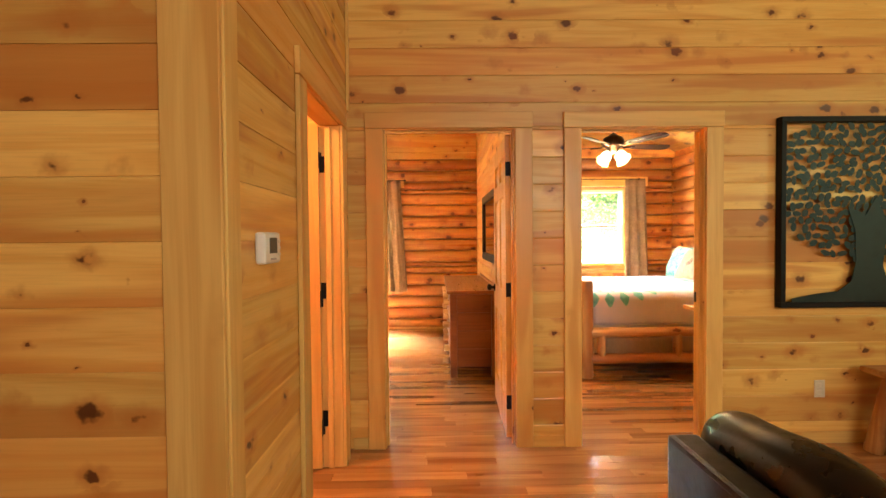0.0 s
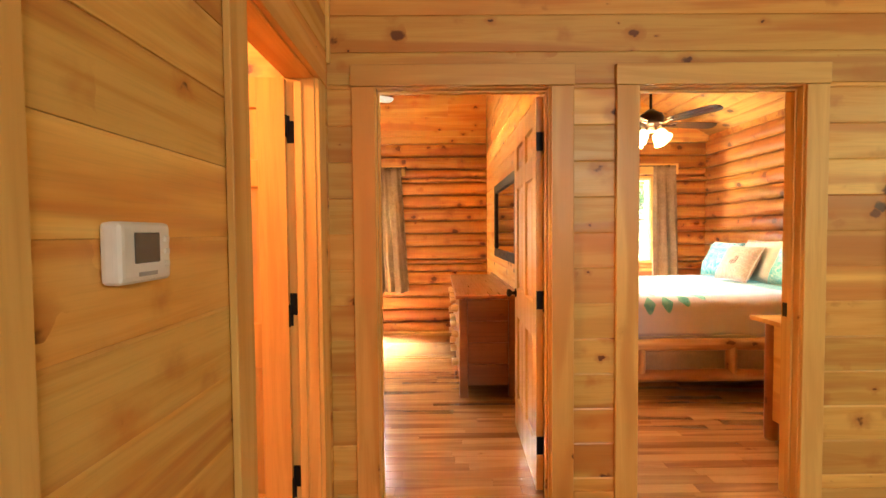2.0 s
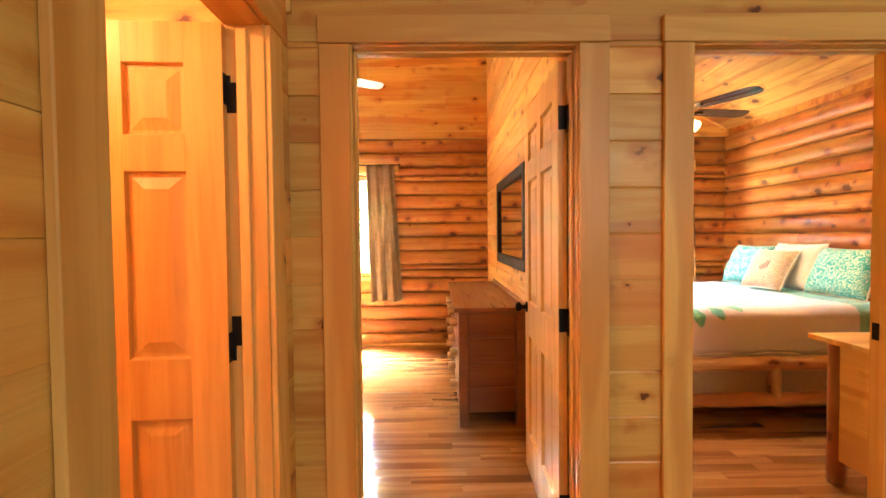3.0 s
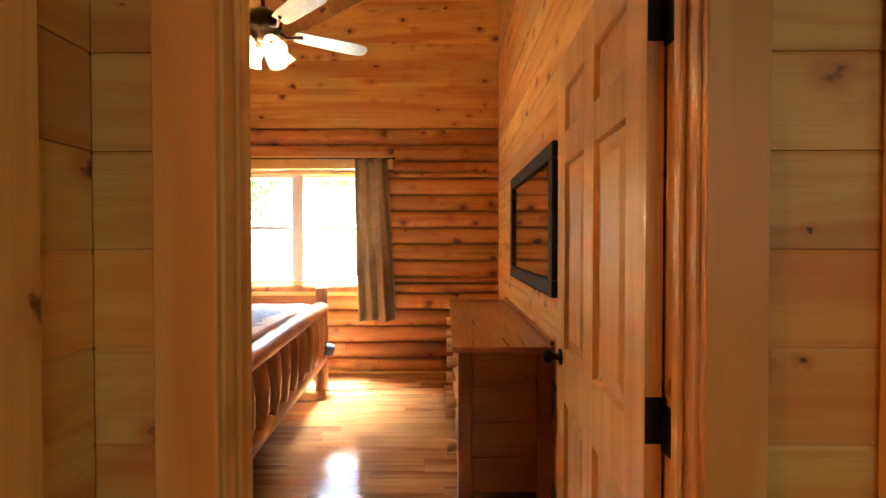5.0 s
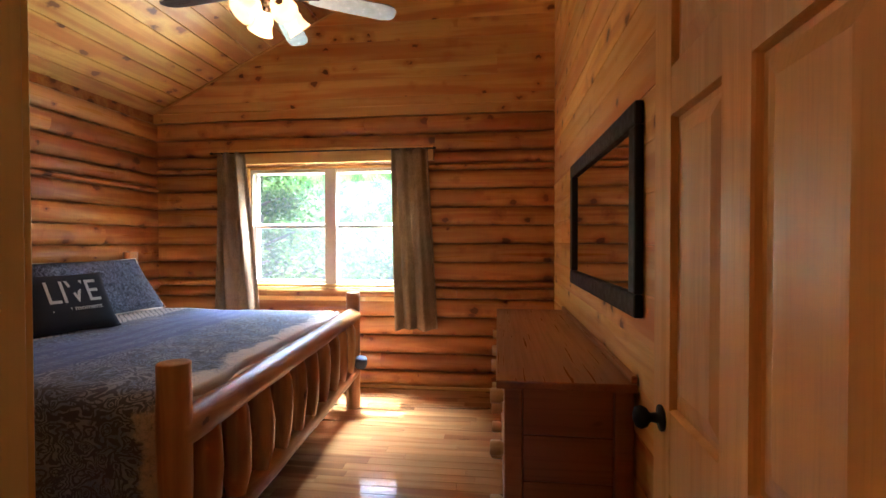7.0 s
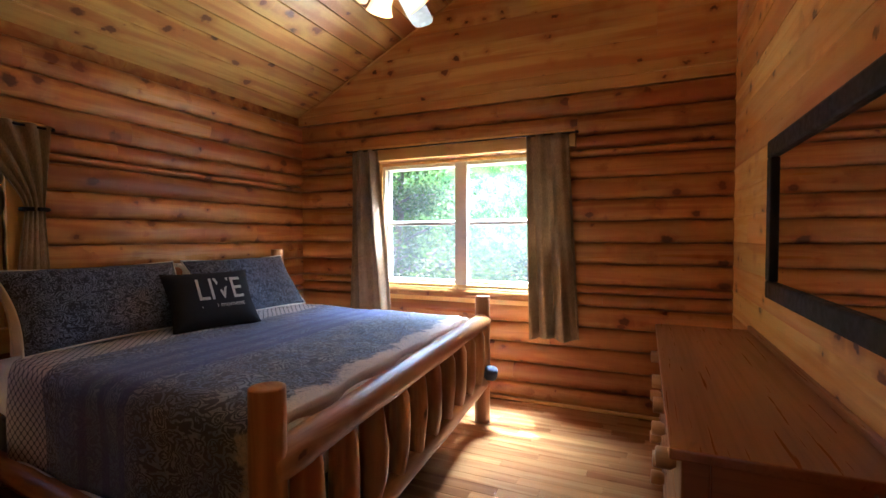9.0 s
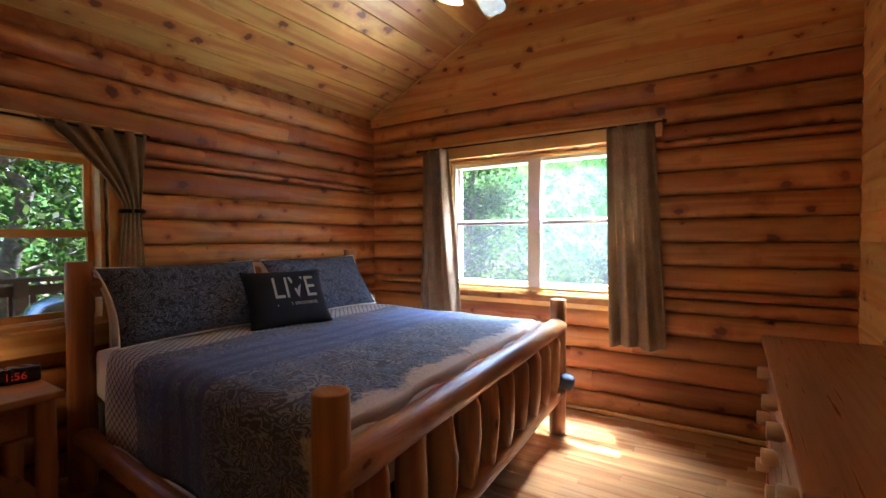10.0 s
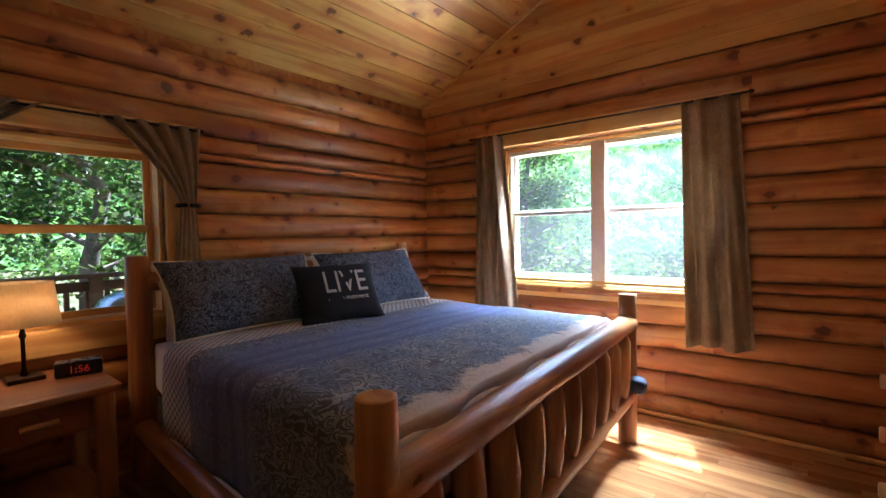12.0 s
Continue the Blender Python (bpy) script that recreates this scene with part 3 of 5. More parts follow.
# ---- windows ----
def window_y(name, hole, label, sash_count=2, past=(0.33, 0.32)):
    """A window in the far wall: a pair of sashes side by side, each in two halves; the lower half behind an insect screen."""
    x0, x1, z0, z1 = hole
    y0, y1 = YF - 0.04, YF + 0.125
    root = thing(name, (0, 0, 0), label, "window", kind="structure")
    for a, b, c, d in ((x0, x0 + 0.025, z0, z1), (x1 - 0.025, x1, z0, z1), (x0 + 0.025, x1 - 0.025, z0, z0 + 0.025), (x0 + 0.025, x1 - 0.025, z1 - 0.025, z1)):
        part("window_frame", box(a, b, YF - 0.035, y1, c, d, 0.002), PINE_TRIM_X, root)
    for a, b, c, d in ((x0 + 0.0255, x0 + 0.05, z0 + 0.0255, z1 - 0.0255), (x1 - 0.05, x1 - 0.0255, z0 + 0.0255, z1 - 0.0255), (x0 + 0.05, x1 - 0.05, z1 - 0.06, z1 - 0.0255)):
        part("vinyl_frame", box(a, b, y0 + 0.02, y1 - 0.01, c, d, 0.002), CREAM, root)
    n = sash_count
    w = (x1 - x0 - 0.05) / n
    zm = z0 + 0.49 * (z1 - z0) + 0.02
    for i in range(n):
        a, b = x0 + 0.025 + i * w + 0.004, x0 + 0.025 + (i + 1) * w - 0.004
        s = 0.045
        for c, d, y, lower in ((z0 + 0.03, zm + 0.012, y0 + 0.035, True), (zm - 0.012, z1 - 0.03, y0 + 0.07, False)):
            sash = part("sash", box(a, a + s, y, y + 0.03, c, d, 0.003), WHITE, root, "white vinyl sash")
            for q in ((b - s, b, c, d), (a + s, b - s, c, c + s * 0.8), (a + s, b - s, d - s * 0.8, d)):
                part("sash_bar", box(q[0], q[1], y + 0.0004, y + 0.0296, q[2], q[3], 0.003), WHITE, sash)
            pane = part("pane", box(a + s, b - s, y + 0.012, y + 0.016, c + s * 0.8, d - s * 0.8), HAZED, sash)
            pane.visible_shadow = False
            if lower:
                sc = part("insect_screen", box(a + 0.01, b - 0.01, y + 0.06, y + 0.062, c, d), SCREEN, root, "fine grey insect screen")
                sc.visible_shadow = False
    for i in range(1, n):
        xm = x0 + 0.025 + i * w
        part("mullion", box(xm - 0.058, xm + 0.058, YF - 0.035, y0 + 0.034, z0 + 0.026, z1 - 0.026, 0.004), CREAM, root, "cream centre post")
    # casing boards and stool
    part("sill", box(x0 - 0.1, x1 + 0.1, YF - 0.045, YF - 0.001, z0 - 0.14, z0 + 0.0, 0.006), PINE_TRIM_X, root, "flat pine apron board")
    for a, b in ((x0 - 0.1, x0), (x1, x1 + 0.1)):
        part("casing", box(a, b, YF - 0.07, YF - 0.002, z0 + 0.002, z1 + 0.02, 0.004), PINE_TRIM, root)
    part("header_board", box(x0 - past[0], x1 + past[1], YF - 0.09, YF - 0.001, z1 + 0.022, z1 + 0.165, 0.005), PINE_TRIM_X, root, "pine board behind the curtain rod")
    return root


window_1 = window_y("window_1", WIN_A, "double sash window with white vinyl sashes in pine casing", past=(0.28, 0.165))
window_2 = window_y("window_2", WIN_B, "sash window of the second bedroom in pine casing")

window_3 = thing("window_3", (0, 0, 0), "sash window over the bedside looking onto the deck", "window", kind="structure")
a0, a1, c0, c1 = WIN_L
for q in ((a0, a0 + 0.025, c0, c1), (a1 - 0.025, a1, c0, c1), (a0 + 0.025, a1 - 0.025, c0, c0 + 0.025), (a0 + 0.025, a1 - 0.025, c1 - 0.025, c1)):
    part("window_frame", box(XL - 0.19, XL + 0.02, *q, 0.002), PINE_TRIM_Y, window_3)
for c, d, x in ((c0 + 0.03, 1.455, XL - 0.08), (1.425, c1 - 0.03, XL - 0.11)):
    sash = part("sash", box(x - 0.03, x, a0 + 0.027, a0 + 0.06, c, d, 0.003), PINE_TRIM, window_3, "wood-grained sash")
    part("sash_bar", box(x - 0.03, x, a1 - 0.06, a1 - 0.027, c, d, 0.003), PINE_TRIM, sash)
    part("sash_bar", box(x - 0.0296, x - 0.0004, a0 + 0.06, a1 - 0.06, c, c + 0.04, 0.003), PINE_TRIM_Y, sash)
    part("sash_bar", box(x - 0.0296, x - 0.0004, a0 + 0.06, a1 - 0.06, d - 0.04, d, 0.003), PINE_TRIM_Y, sash)
    pane = part("pane", box(x - 0.018, x - 0.014, a0 + 0.06, a1 - 0.06, c + 0.04, d - 0.04), GLASS, sash)
    pane.visible_shadow = False
for a, b in ((a0 - 0.1, a0), (a1, a1 + 0.1)):
    part("casing", box(XL + 0.002, XL + 0.07, a, b, c0 + 0.002, c1 + 0.02, 0.004), PINE_TRIM, window_3)
part("sill", box(XL + 0.001, XL + 0.075, a0 - 0.1, a1 + 0.1, c0 - 0.14, c0, 0.006), PINE_TRIM_Y, window_3)
part("header_board", box(XL + 0.001, XL + 0.09, a0 - 0.2, a1 + 0.19, c1 + 0.022, c1 + 0.15, 0.005), PINE_TRIM_Y, window_3)


# ---- curtains ----
CURTAIN = cloth("taupe_linen", (0.36, 0.25, 0.14), (0.23, 0.155, 0.085), through=0.2)


def curtain_sheet(edges, folds, depth, seed=0, rows=26, cols=60):
    """A gathered hanging: edges(f) gives the left and right of it at height f (1 top, 0 bottom)."""
    bm = bmesh.new()
    rng = random.Random(seed)
    ph = [rng.uniform(0, 6.28) for _ in range(4)]
    grid = []
    for j in range(rows + 1):
        f = 1 - j / rows
        a, b, z, bulge = edges(f)
        row = []
        for i in range(cols + 1):
            s = i / cols
            amp = depth * (0.55 + 0.45 * math.sin(3 * f + ph[0]))
            y = amp * math.sin(folds * 2 * math.pi * s + ph[1] + 0.7 * math.sin(5 * s + 2 * f + ph[2])) + 0.16 * amp * math.sin(folds * 4.7 * math.pi * s + ph[3] + 3 * f)
            row.append(bm.verts.new((a + (b - a) * s, y + bulge, z + 0.008 * math.sin(9 * s + ph[2]) * (1 - f))))
        grid.append(row)
    for r0, r1 in zip(grid, grid[1:]):
        for i in range(cols):
            bm.faces.new((r0[i], r0[i + 1], r1[i + 1], r1[i])).smooth = True
    return bm


def straight(a0, b0, a1, b1, zt, zb):
    return lambda f: (a0 * f + a1 * (1 - f), b0 * f + b1 * (1 - f), zb + (zt - zb) * f, 0.0)


def curtain(name, m, edges, folds, depth, seed, label):
    ob = solid(name, curtain_sheet(edges, folds, depth, seed), CURTAIN, label, "curtain", "window curtains", m=m)
    so = ob.modifiers.new("thickness", "SOLIDIFY")
    so.thickness = 0.003
    return ob


YC = YF - 0.13
curtain("curtain", pose(0, YC, 0), straight(-0.87, -0.53, -0.83, -0.44, 2.25, 0.57), 2.6, 0.05, 1, "taupe linen curtain hanging open beside the window")
curtain("curtain", pose(0, YC, 0), straight(-2.60, -2.32, -2.64, -2.17, 2.25, 0.60), 2.4, 0.045, 2, "taupe linen curtain, lit through by the sun")
curtain("curtain", pose(0, YC, 0), straight(2.86, 3.16, 2.84, 3.22, 2.25, 0.60), 2.4, 0.045, 3, "grey linen curtain of the second bedroom")


def rod(name, p0, p1, label):
    root = thing(name, (0, 0, 0), label, "curtain rod")
    part("pole", add_tube(bmesh.new(), [p0, p1], [0.007, 0.007], 10), BLACK, root)
    for p, q in ((p0, p1), (p1, p0)):
        d = (Vector(p) - Vector(q)).normalized()
        part("finial", add_tube(bmesh.new(), [Vector(p), Vector(p) + d * 0.01, Vector(p) + d * 0.03], [0.008, 0.014, 0.008], 10), BLACK, root)
        wallward = Vector((0, 1, 0)) if abs(d.x) > 0.5 else Vector((-1, 0, 0))
        part("bracket", add_tube(bmesh.new(), [Vector(p) - d * 0.05, Vector(p) - d * 0.05 + wallward * 0.05], [0.005, 0.005], 8), BLACK, root)
    return root


rod("curtain_rod", (-2.64, YC, 2.245), (-0.48, YC, 2.245), "thin black curtain rod on the pine board")
rod("curtain_rod", (1.2, YC, 2.245), (3.05, YC, 2.245), "thin black curtain rod")
rod("curtain_rod", (XL + 0.12, 3.28, 2.06), (XL + 0.12, 4.68, 2.06), "thin black curtain rod on the pine board")


def tied(yin, yout, ytie):
    """A curtain drawn aside: sweeping from the whole width at the top to the tie, then falling straight."""
    def edges(f):
        z = 0.98 + (2.075 - 0.98) * f
        zt = 1.58
        if z > zt:
            g = (z - zt) / (2.075 - zt)
            a = ytie - 0.05 * (1 if yout > yin else -1) + (yin - ytie) * g ** 1.5
            b = ytie + (0.05 if yout > yin else -0.05) + (yout - ytie) * g * 0.6
        else:
            g = (zt - z) / (zt - 0.98)
            s = 1 if yout > yin else -1
            a, b = ytie - s * (0.05 + 0.07 * g), ytie + s * (0.05 + 0.03 * g)
        return a, b, z, 0.0
    return edges


ROT = pose(XL + 0.12, 0, 0) @ Matrix(((0, -1, 0, 0), (1, 0, 0, 0), (0, 0, 1, 0), (0, 0, 0, 1)))
curtain("curtain", ROT, tied(4.18, 4.66, 4.60), 5, 0.03, 5, "dark taupe curtain tied back beside the window")
curtain("curtain", ROT, tied(3.86, 3.30, 3.38), 5, 0.03, 6, "dark taupe curtain tied back beside the window")
for y in (4.60, 3.38):
    solid("curtain_tie", add_tube(bmesh.new(), [(XL + 0.12 + 0.045 * math.cos(k * 0.6), y + 0.065 * math.sin(k * 0.6), 1.58) for k in range(11)], [0.012] * 11, 8), BLACK, "dark cord tying a curtain back", "curtain tie", "curtain ties")


# ---- bedroom one ----
def soft_box(x0, x1, y0, y1, z0, z1, nx=24, ny=24, edge=0.06, lump=0.012, seed=0, crown=0.0):
    """A padded slab with rounded rims and a slightly uneven top."""
    bm = bmesh.new()
    bmesh.ops.create_cube(bm, size=1.0)
    bmesh.ops.subdivide_edges(bm, edges=bm.edges[:], cuts=nx, use_grid_fill=True)
    for v in bm.verts:
        p = v.co * 2
        q = Vector((x0 + (p.x + 1) / 2 * (x1 - x0), y0 + (p.y + 1) / 2 * (y1 - y0), z0 + (p.z + 1) / 2 * (z1 - z0)))
        lo, hi = Vector((x0 + edge, y0 + edge, z0 + edge)), Vector((x1 - edge, y1 - edge, z1 - edge))
        c = Vector([min(max(q[i], lo[i]), hi[i]) for i in range(3)])
        d = q - c
        if d.length > 1e-6:
            q = c + d.normalized() * min(d.length, edge) if d.length > edge else q
        w = noise.noise(Vector((q.x * 3, q.y * 3, seed)))
        if q.z > (z0 + z1) / 2:
            q.z += lump * w + crown * (1 - p.x * p.x) * (1 - p.y * p.y)
        v.co = q
    for f in bm.faces:
        f.smooth = True
    return bm


BED_X0, BED_X1, BED_Y0, BED_Y1 = -3.12, -1.09, 4.22, 6.42
log_bed = thing("log_bed", (0, 0, 0), "peeled pine log bed frame with a spindled footboard", "bed")
FOOT_A, FOOT_B = Vector((-0.95, 4.10, 0)), Vector((BED_X1, BED_Y1, 0))


def foot(f, z):
    """A point of the footboard's line, f of the way from the near post to the far one."""
    p = FOOT_A.lerp(FOOT_B, f)
    return (p.x, p.y, z)


def askew(bm):
    """Draw a bed-sized body out to the footboard's line."""
    for v in bm.verts:
        k = max(0.0, (v.co.x - BED_X0) / (BED_X1 - BED_X0)) * max(0.0, (BED_Y1 - v.co.y) / (BED_Y1 - BED_Y0))
        v.co.x += (FOOT_A.x - BED_X1) * k
        v.co.y += (FOOT_A.y - BED_Y0) * k
    return bm


for (x, y, _), h, r, s in ((FOOT_A, 0.99, 0.056, 1), (FOOT_B, 0.965, 0.060, 2), ((BED_X0, BED_Y0 + 0.06, 0), 1.28, 0.068, 3), ((BED_X0, BED_Y1, 0), 1.30, 0.06, 4)):
    part("post", log_bar((x, y, 0), (x, y, h), r, s, 16, 12, 0.10, 0.06, 0.07), LOG_Z, log_bed)
# footboard: top rail, lower rail, spindles
part("footboard_rail", log_bar(foot(-0.01, 0.75), foot(1.01, 0.775), 0.062, 7, 16, 20, 0.14), LOG_Y, log_bed)
part("footboard_rail", log_bar(foot(-0.01, 0.285), foot(1.01, 0.30), 0.054, 8, 16, 20, 0.14), LOG_Y, log_bed)
for i in range(10):
    x, y, _ = foot(0.075 + i * 0.85 / 9, 0)
    part("spindle", add_tube(bmesh.new(), [(x, y, 0.28), (x, y + 0.004, 0.34), (x, y, 0.42), (x + 0.005, y, 0.55), (x, y + 0.003, 0.68), (x, y, 0.735), (x, y, 0.78)],
                                   [0.026, 0.042, 0.057 + 0.004 * math.sin(i), 0.060, 0.056, 0.042, 0.026], 12, True, 0.2, i), LOG_Z, log_bed)
part("side_rail", log_bar((BED_X0, BED_Y0 + 0.06, 0.30), foot(0.01, 0.30), 0.055, 13.2, 14, 18, 0.14), LOG_X, log_bed)
part("side_rail", log_bar((BED_X0, BED_Y1 - 0.02, 0.30), (BED_X1, BED_Y1 - 0.02, 0.30), 0.055, 15.4, 14, 18, 0.14), LOG_X, log_bed)
part("headboard_rail", log_bar((BED_X0, BED_Y0 - 0.02 + 0.06, 1.13), (BED_X0, BED_Y1 + 0.02, 1.15), 0.06, 12, 16, 20, 0.12), LOG_Y, log_bed)
part("headboard_rail", log_bar((BED_X0, BED_Y0 + 0.04, 0.60), (BED_X0, BED_Y1, 0.60), 0.05, 13, 14, 16, 0.12), LOG_Y, log_bed)
for i in range(8):
    y = BED_Y0 + 0.26 + i * 0.24
    part("spindle", log_bar((BED_X0, y, 0.60), (BED_X0, y, 1.13), 0.04, 20 + i, 10, 6, 0.15), LOG_Z, log_bed)

NAVY_HEM = cloth("dark_blue_lining", (0.03, 0.035, 0.06), (0.015, 0.017, 0.03))
SHEET = cloth("white_sheet", (0.82, 0.80, 0.76), (0.70, 0.68, 0.64))
BOXSPRING = cloth("dark_box_spring", (0.05, 0.05, 0.055), (0.03, 0.03, 0.03))


def quilt_material(name):
    """Blue and white paisley quilting: dense scrolls over most of it, thinning to a pale border with sprigs at the foot."""
    n = Nodes(name)
    c = n.add("TexCoord").outputs["Object"]
    sep = n.add("SeparateXYZ")
    n.put(sep.inputs[0], c)
    x = sep.outputs[0]
    warp = n.noise(c, 6.0, 3.0)
    v2 = n.vec("ADD", c, n.vec("MULTIPLY", n.add("TexNoise", Scale=9.0, Detail=2.0).outputs["Color"], (0.12, 0.12, 0.12)))
    vo = n.add("TexVoronoi")
    vo.feature = "SMOOTH_F1"
    n.put(vo.inputs["Vector"], v2)
    vo.inputs["Scale"].default_value = 13.0
    rings = n.math("SINE", n.math("MULTIPLY", vo.outputs["Distance"], 58.0))
    leaf = n.noise(v2, 34.0, 4.0, 0.6, 1.6)
    ink = n.math("MAXIMUM", n.span(rings, -0.05, 0.3), n.span(leaf, 0.52, 0.57))
    # fringe: the print breaks up towards the foot
    foot_x = n.math("SUBTRACT", x, n.math("MULTIPLY", n.math("SUBTRACT", 6.42, sep.outputs[1]), 0.06))
    edge = n.math("ADD", foot_x, n.math("MULTIPLY", n.math("SUBTRACT", n.noise(c, 7.0, 5.0, 0.7), 0.5), 0.42))
    dense = n.span(edge, -1.30, -1.24, 1.0, 0.0)
    twig = n.span(n.noise(n.vec("MULTIPLY", v2, (1.0, 1.6, 1.0)), 30.0, 5.0, 0.75, 2.0), 0.50, 0.54)
    fringe = n.math("MULTIPLY", n.span(edge, -1.44, -1.12, 1.0, 0.0), twig)
    pale, deep = (0.56, 0.46, 0.38), (0.018, 0.025, 0.058)
    body = n.mix(ink, n.mix(n.span(warp, 0.4, 0.6), (0.12, 0.165, 0.28), (0.24, 0.25, 0.28)), deep)
    # a bluer field under the pillows, with broad dark-blue bands across it
    field = n.math("MULTIPLY", n.span(x, -2.40, -2.20), n.span(x, -1.95, -1.60, 1.0, 0.0))
    body = n.mix(n.math("MULTIPLY", field, 0.55), body, (0.07, 0.11, 0.30))
    bands = n.span(n.math("SINE", n.math("MULTIPLY", n.math("ADD", x, n.math("MULTIPLY", warp, 0.02)), 44.0)), 0.1, 0.6)
    zone = n.math("MULTIPLY", n.span(x, -2.24, -2.20), n.span(x, -1.80, -1.74, 1.0, 0.0))
    body = n.mix(n.math("MULTIPLY", n.math("MULTIPLY", bands, zone), 0.65), body, (0.02, 0.035, 0.17))
    yz = n.math("SUBTRACT", sep.outputs[1], sep.outputs[2])
    # a small diamond print by the pillows
    dia = n.math("MULTIPLY", n.math("SINE", n.math("MULTIPLY", n.math("ADD", x, yz), 70.0)), n.math("SINE", n.math("MULTIPLY", n.math("SUBTRACT", x, yz), 70.0)))
    dia = n.mix(n.span(n.math("ABSOLUTE", dia), 0.12, 0.32), (0.05, 0.05, 0.08), (0.48, 0.43, 0.39))
    body = n.mix(n.span(x, -2.46, -2.45, 1.0, 0.0), body, dia)
    col = n.mix(n.math("MAXIMUM", n.math("MULTIPLY", dense, 0.92), n.math("MULTIPLY", fringe, 0.9)), pale, body)
    weave = n.noise(c, 300.0, 2.0)
    n.set(Base_Color=col, Roughness=0.85, Sheen_Weight=0.08)
    n.bump(n.math("ADD", n.math("MULTIPLY", warp, 2.0), weave), 0.25, 0.004)
    return n.m


QUILT = quilt_material("paisley_quilt")
solid("box_spring", askew(soft_box(BED_X0 + 0.08, BED_X1 - 0.08, BED_Y0 + 0.10, BED_Y1 - 0.10, 0.28, 0.50, 10, 10, 0.03, 0.0)), BOXSPRING, "dark box spring on the log frame", "box spring")
solid("mattress", askew(soft_box(BED_X0 + 0.07, BED_X1 - 0.075, BED_Y0 + 0.09, BED_Y1 - 0.09, 0.50, 0.80, 14, 14, 0.05, 0.0)), SHEET, "white-sheeted mattress on the log bed", "mattress")


def cover(x0, x1, y0, y1, top, drop0, drop1, foot, seed=0, nx=60, ny=70):
    """A bedspread: flat on top, rounded over the sides, hanging with soft folds; drops for the two sides and the foot."""
    bm = bmesh.new()
    rows = []
    width = y1 - y0
    for i in range(nx + 1):
        s = x0 + (x1 - x0 + foot) * i / nx
        row = []
        for j in range(ny + 1):
            t = -drop0 + (width + drop0 + drop1) * j / ny
            r = 0.07
            # across
            if t < 0:
                y, z = y0 - 0.012 + 0.014 * math.sin(s * 13 + seed) * min(1, -t / 0.2), top - r + t
            elif t < r:
                a = t / r * math.pi / 2
                y, z = y0 + r * (1 - math.cos(a)) - 0.012 * (1 - t / r), top - r + r * math.sin(a)
            elif t > width:
                y, z = y1 + 0.012 + 0.014 * math.sin(s * 12 + seed) * min(1, (t - width) / 0.2), top - r - (t - width)
            elif t > width - r:
                a = (width - t) / r * math.pi / 2
                y, z = y1 - r * (1 - math.cos(a)) + 0.012 * (1 - (width - t) / r), top - r + r * math.sin(a)
            else:
                y, z = y0 + t, top
            x = s
            if s > x1:
                z -= (s - x1)
                x = x1 + 0.01 * math.sin(y * 14)
            elif s > x1 - 0.06:
                z -= 0.06 * ((s - x1 + 0.06) / 0.06) ** 2 * 0.5
            z += 0.014 * noise.noise(Vector((x * 2.2, y * 2.2, seed))) + 0.006 * noise.noise(Vector((x * 8, y * 8, seed + 5)))
            row.append(bm.verts.new((x, y, z)))
        rows.append(row)
    for a, b in zip(rows, rows[1:]):
        for j in range(ny):
            bm.faces.new((a[j], a[j + 1], b[j + 1], b[j])).smooth = True
    bmesh.ops.recalc_face_normals(bm, faces=bm.faces[:])
    return bm


qb = solid("bedspread", askew(cover(-2.80, BED_X1 - 0.085, BED_Y0 + 0.085, BED_Y1 - 0.085, 0.83, 0.42, 0.42, 0.12, 3)), QUILT, "blue and white paisley bedspread with a pale border", "bedspread")
qb.modifiers.new("thickness", "SOLIDIFY").thickness = 0.012
part("hem", askew(add_tube(bmesh.new(), [(-2.80 + k * 0.1, BED_Y0 + 0.068, 0.345 + 0.006 * math.sin(k)) for k in range(17)], [0.008] * 17, 6)), SHEET, qb, "stitched cream hem")
bm = soft_box(-0.05, 0.05, -0.04, 0.05, -0.05, 0.06, 6, 6, 0.035, 0.02, 2)
part("corner", bm, NAVY_HEM, qb, "dark corner poking out past the post", m=pose(BED_X1 + 0.075, BED_Y1 - 0.03, 0.38, 25, 10, 20))
part("hem", add_tube(bmesh.new(), [(-2.795, BED_Y0 + 0.16 + k * 0.1, 0.834) for k in range(20)], [0.008] * 20, 6), SHEET, qb, "stitched cream hem")


def pillow_mesh(w, h, t, n=22, seed=0):
    """A stuffed pillow lying in its local xy plane, corners pinched."""
    bm = bmesh.new()
    sides = []
    for sgn in (1, -1):
        grid = []
        for i in range(n + 1):
            row = []
            for j in range(n + 1):
                a, b = 2 * i / n - 1, 2 * j / n - 1
                k = max(0.0, (1 - a ** 4)) ** 0.55 * max(0.0, (1 - b ** 4)) ** 0.55
                pin = 1 - 0.07 * (a * a * (1 - b * b) + b * b * (1 - a * a))
                z = sgn * t / 2 * k * (1 + 0.12 * noise.noise(Vector((a * 2, b * 2, seed))))
                row.append(bm.verts.new((a * w / 2 * pin, b * h / 2 * pin, z)))
            grid.append(row)
        sides.append(grid)
        for r0, r1 in zip(grid, grid[1:]):
            for j in range(n):
                bm.faces.new((r0[j], r0[j + 1], r1[j + 1], r1[j])).smooth = True
    bmesh.ops.remove_doubles(bm, verts=bm.verts[:], dist=1e-5)
    bmesh.ops.recalc_face_normals(bm, faces=bm.faces[:])
    return bm


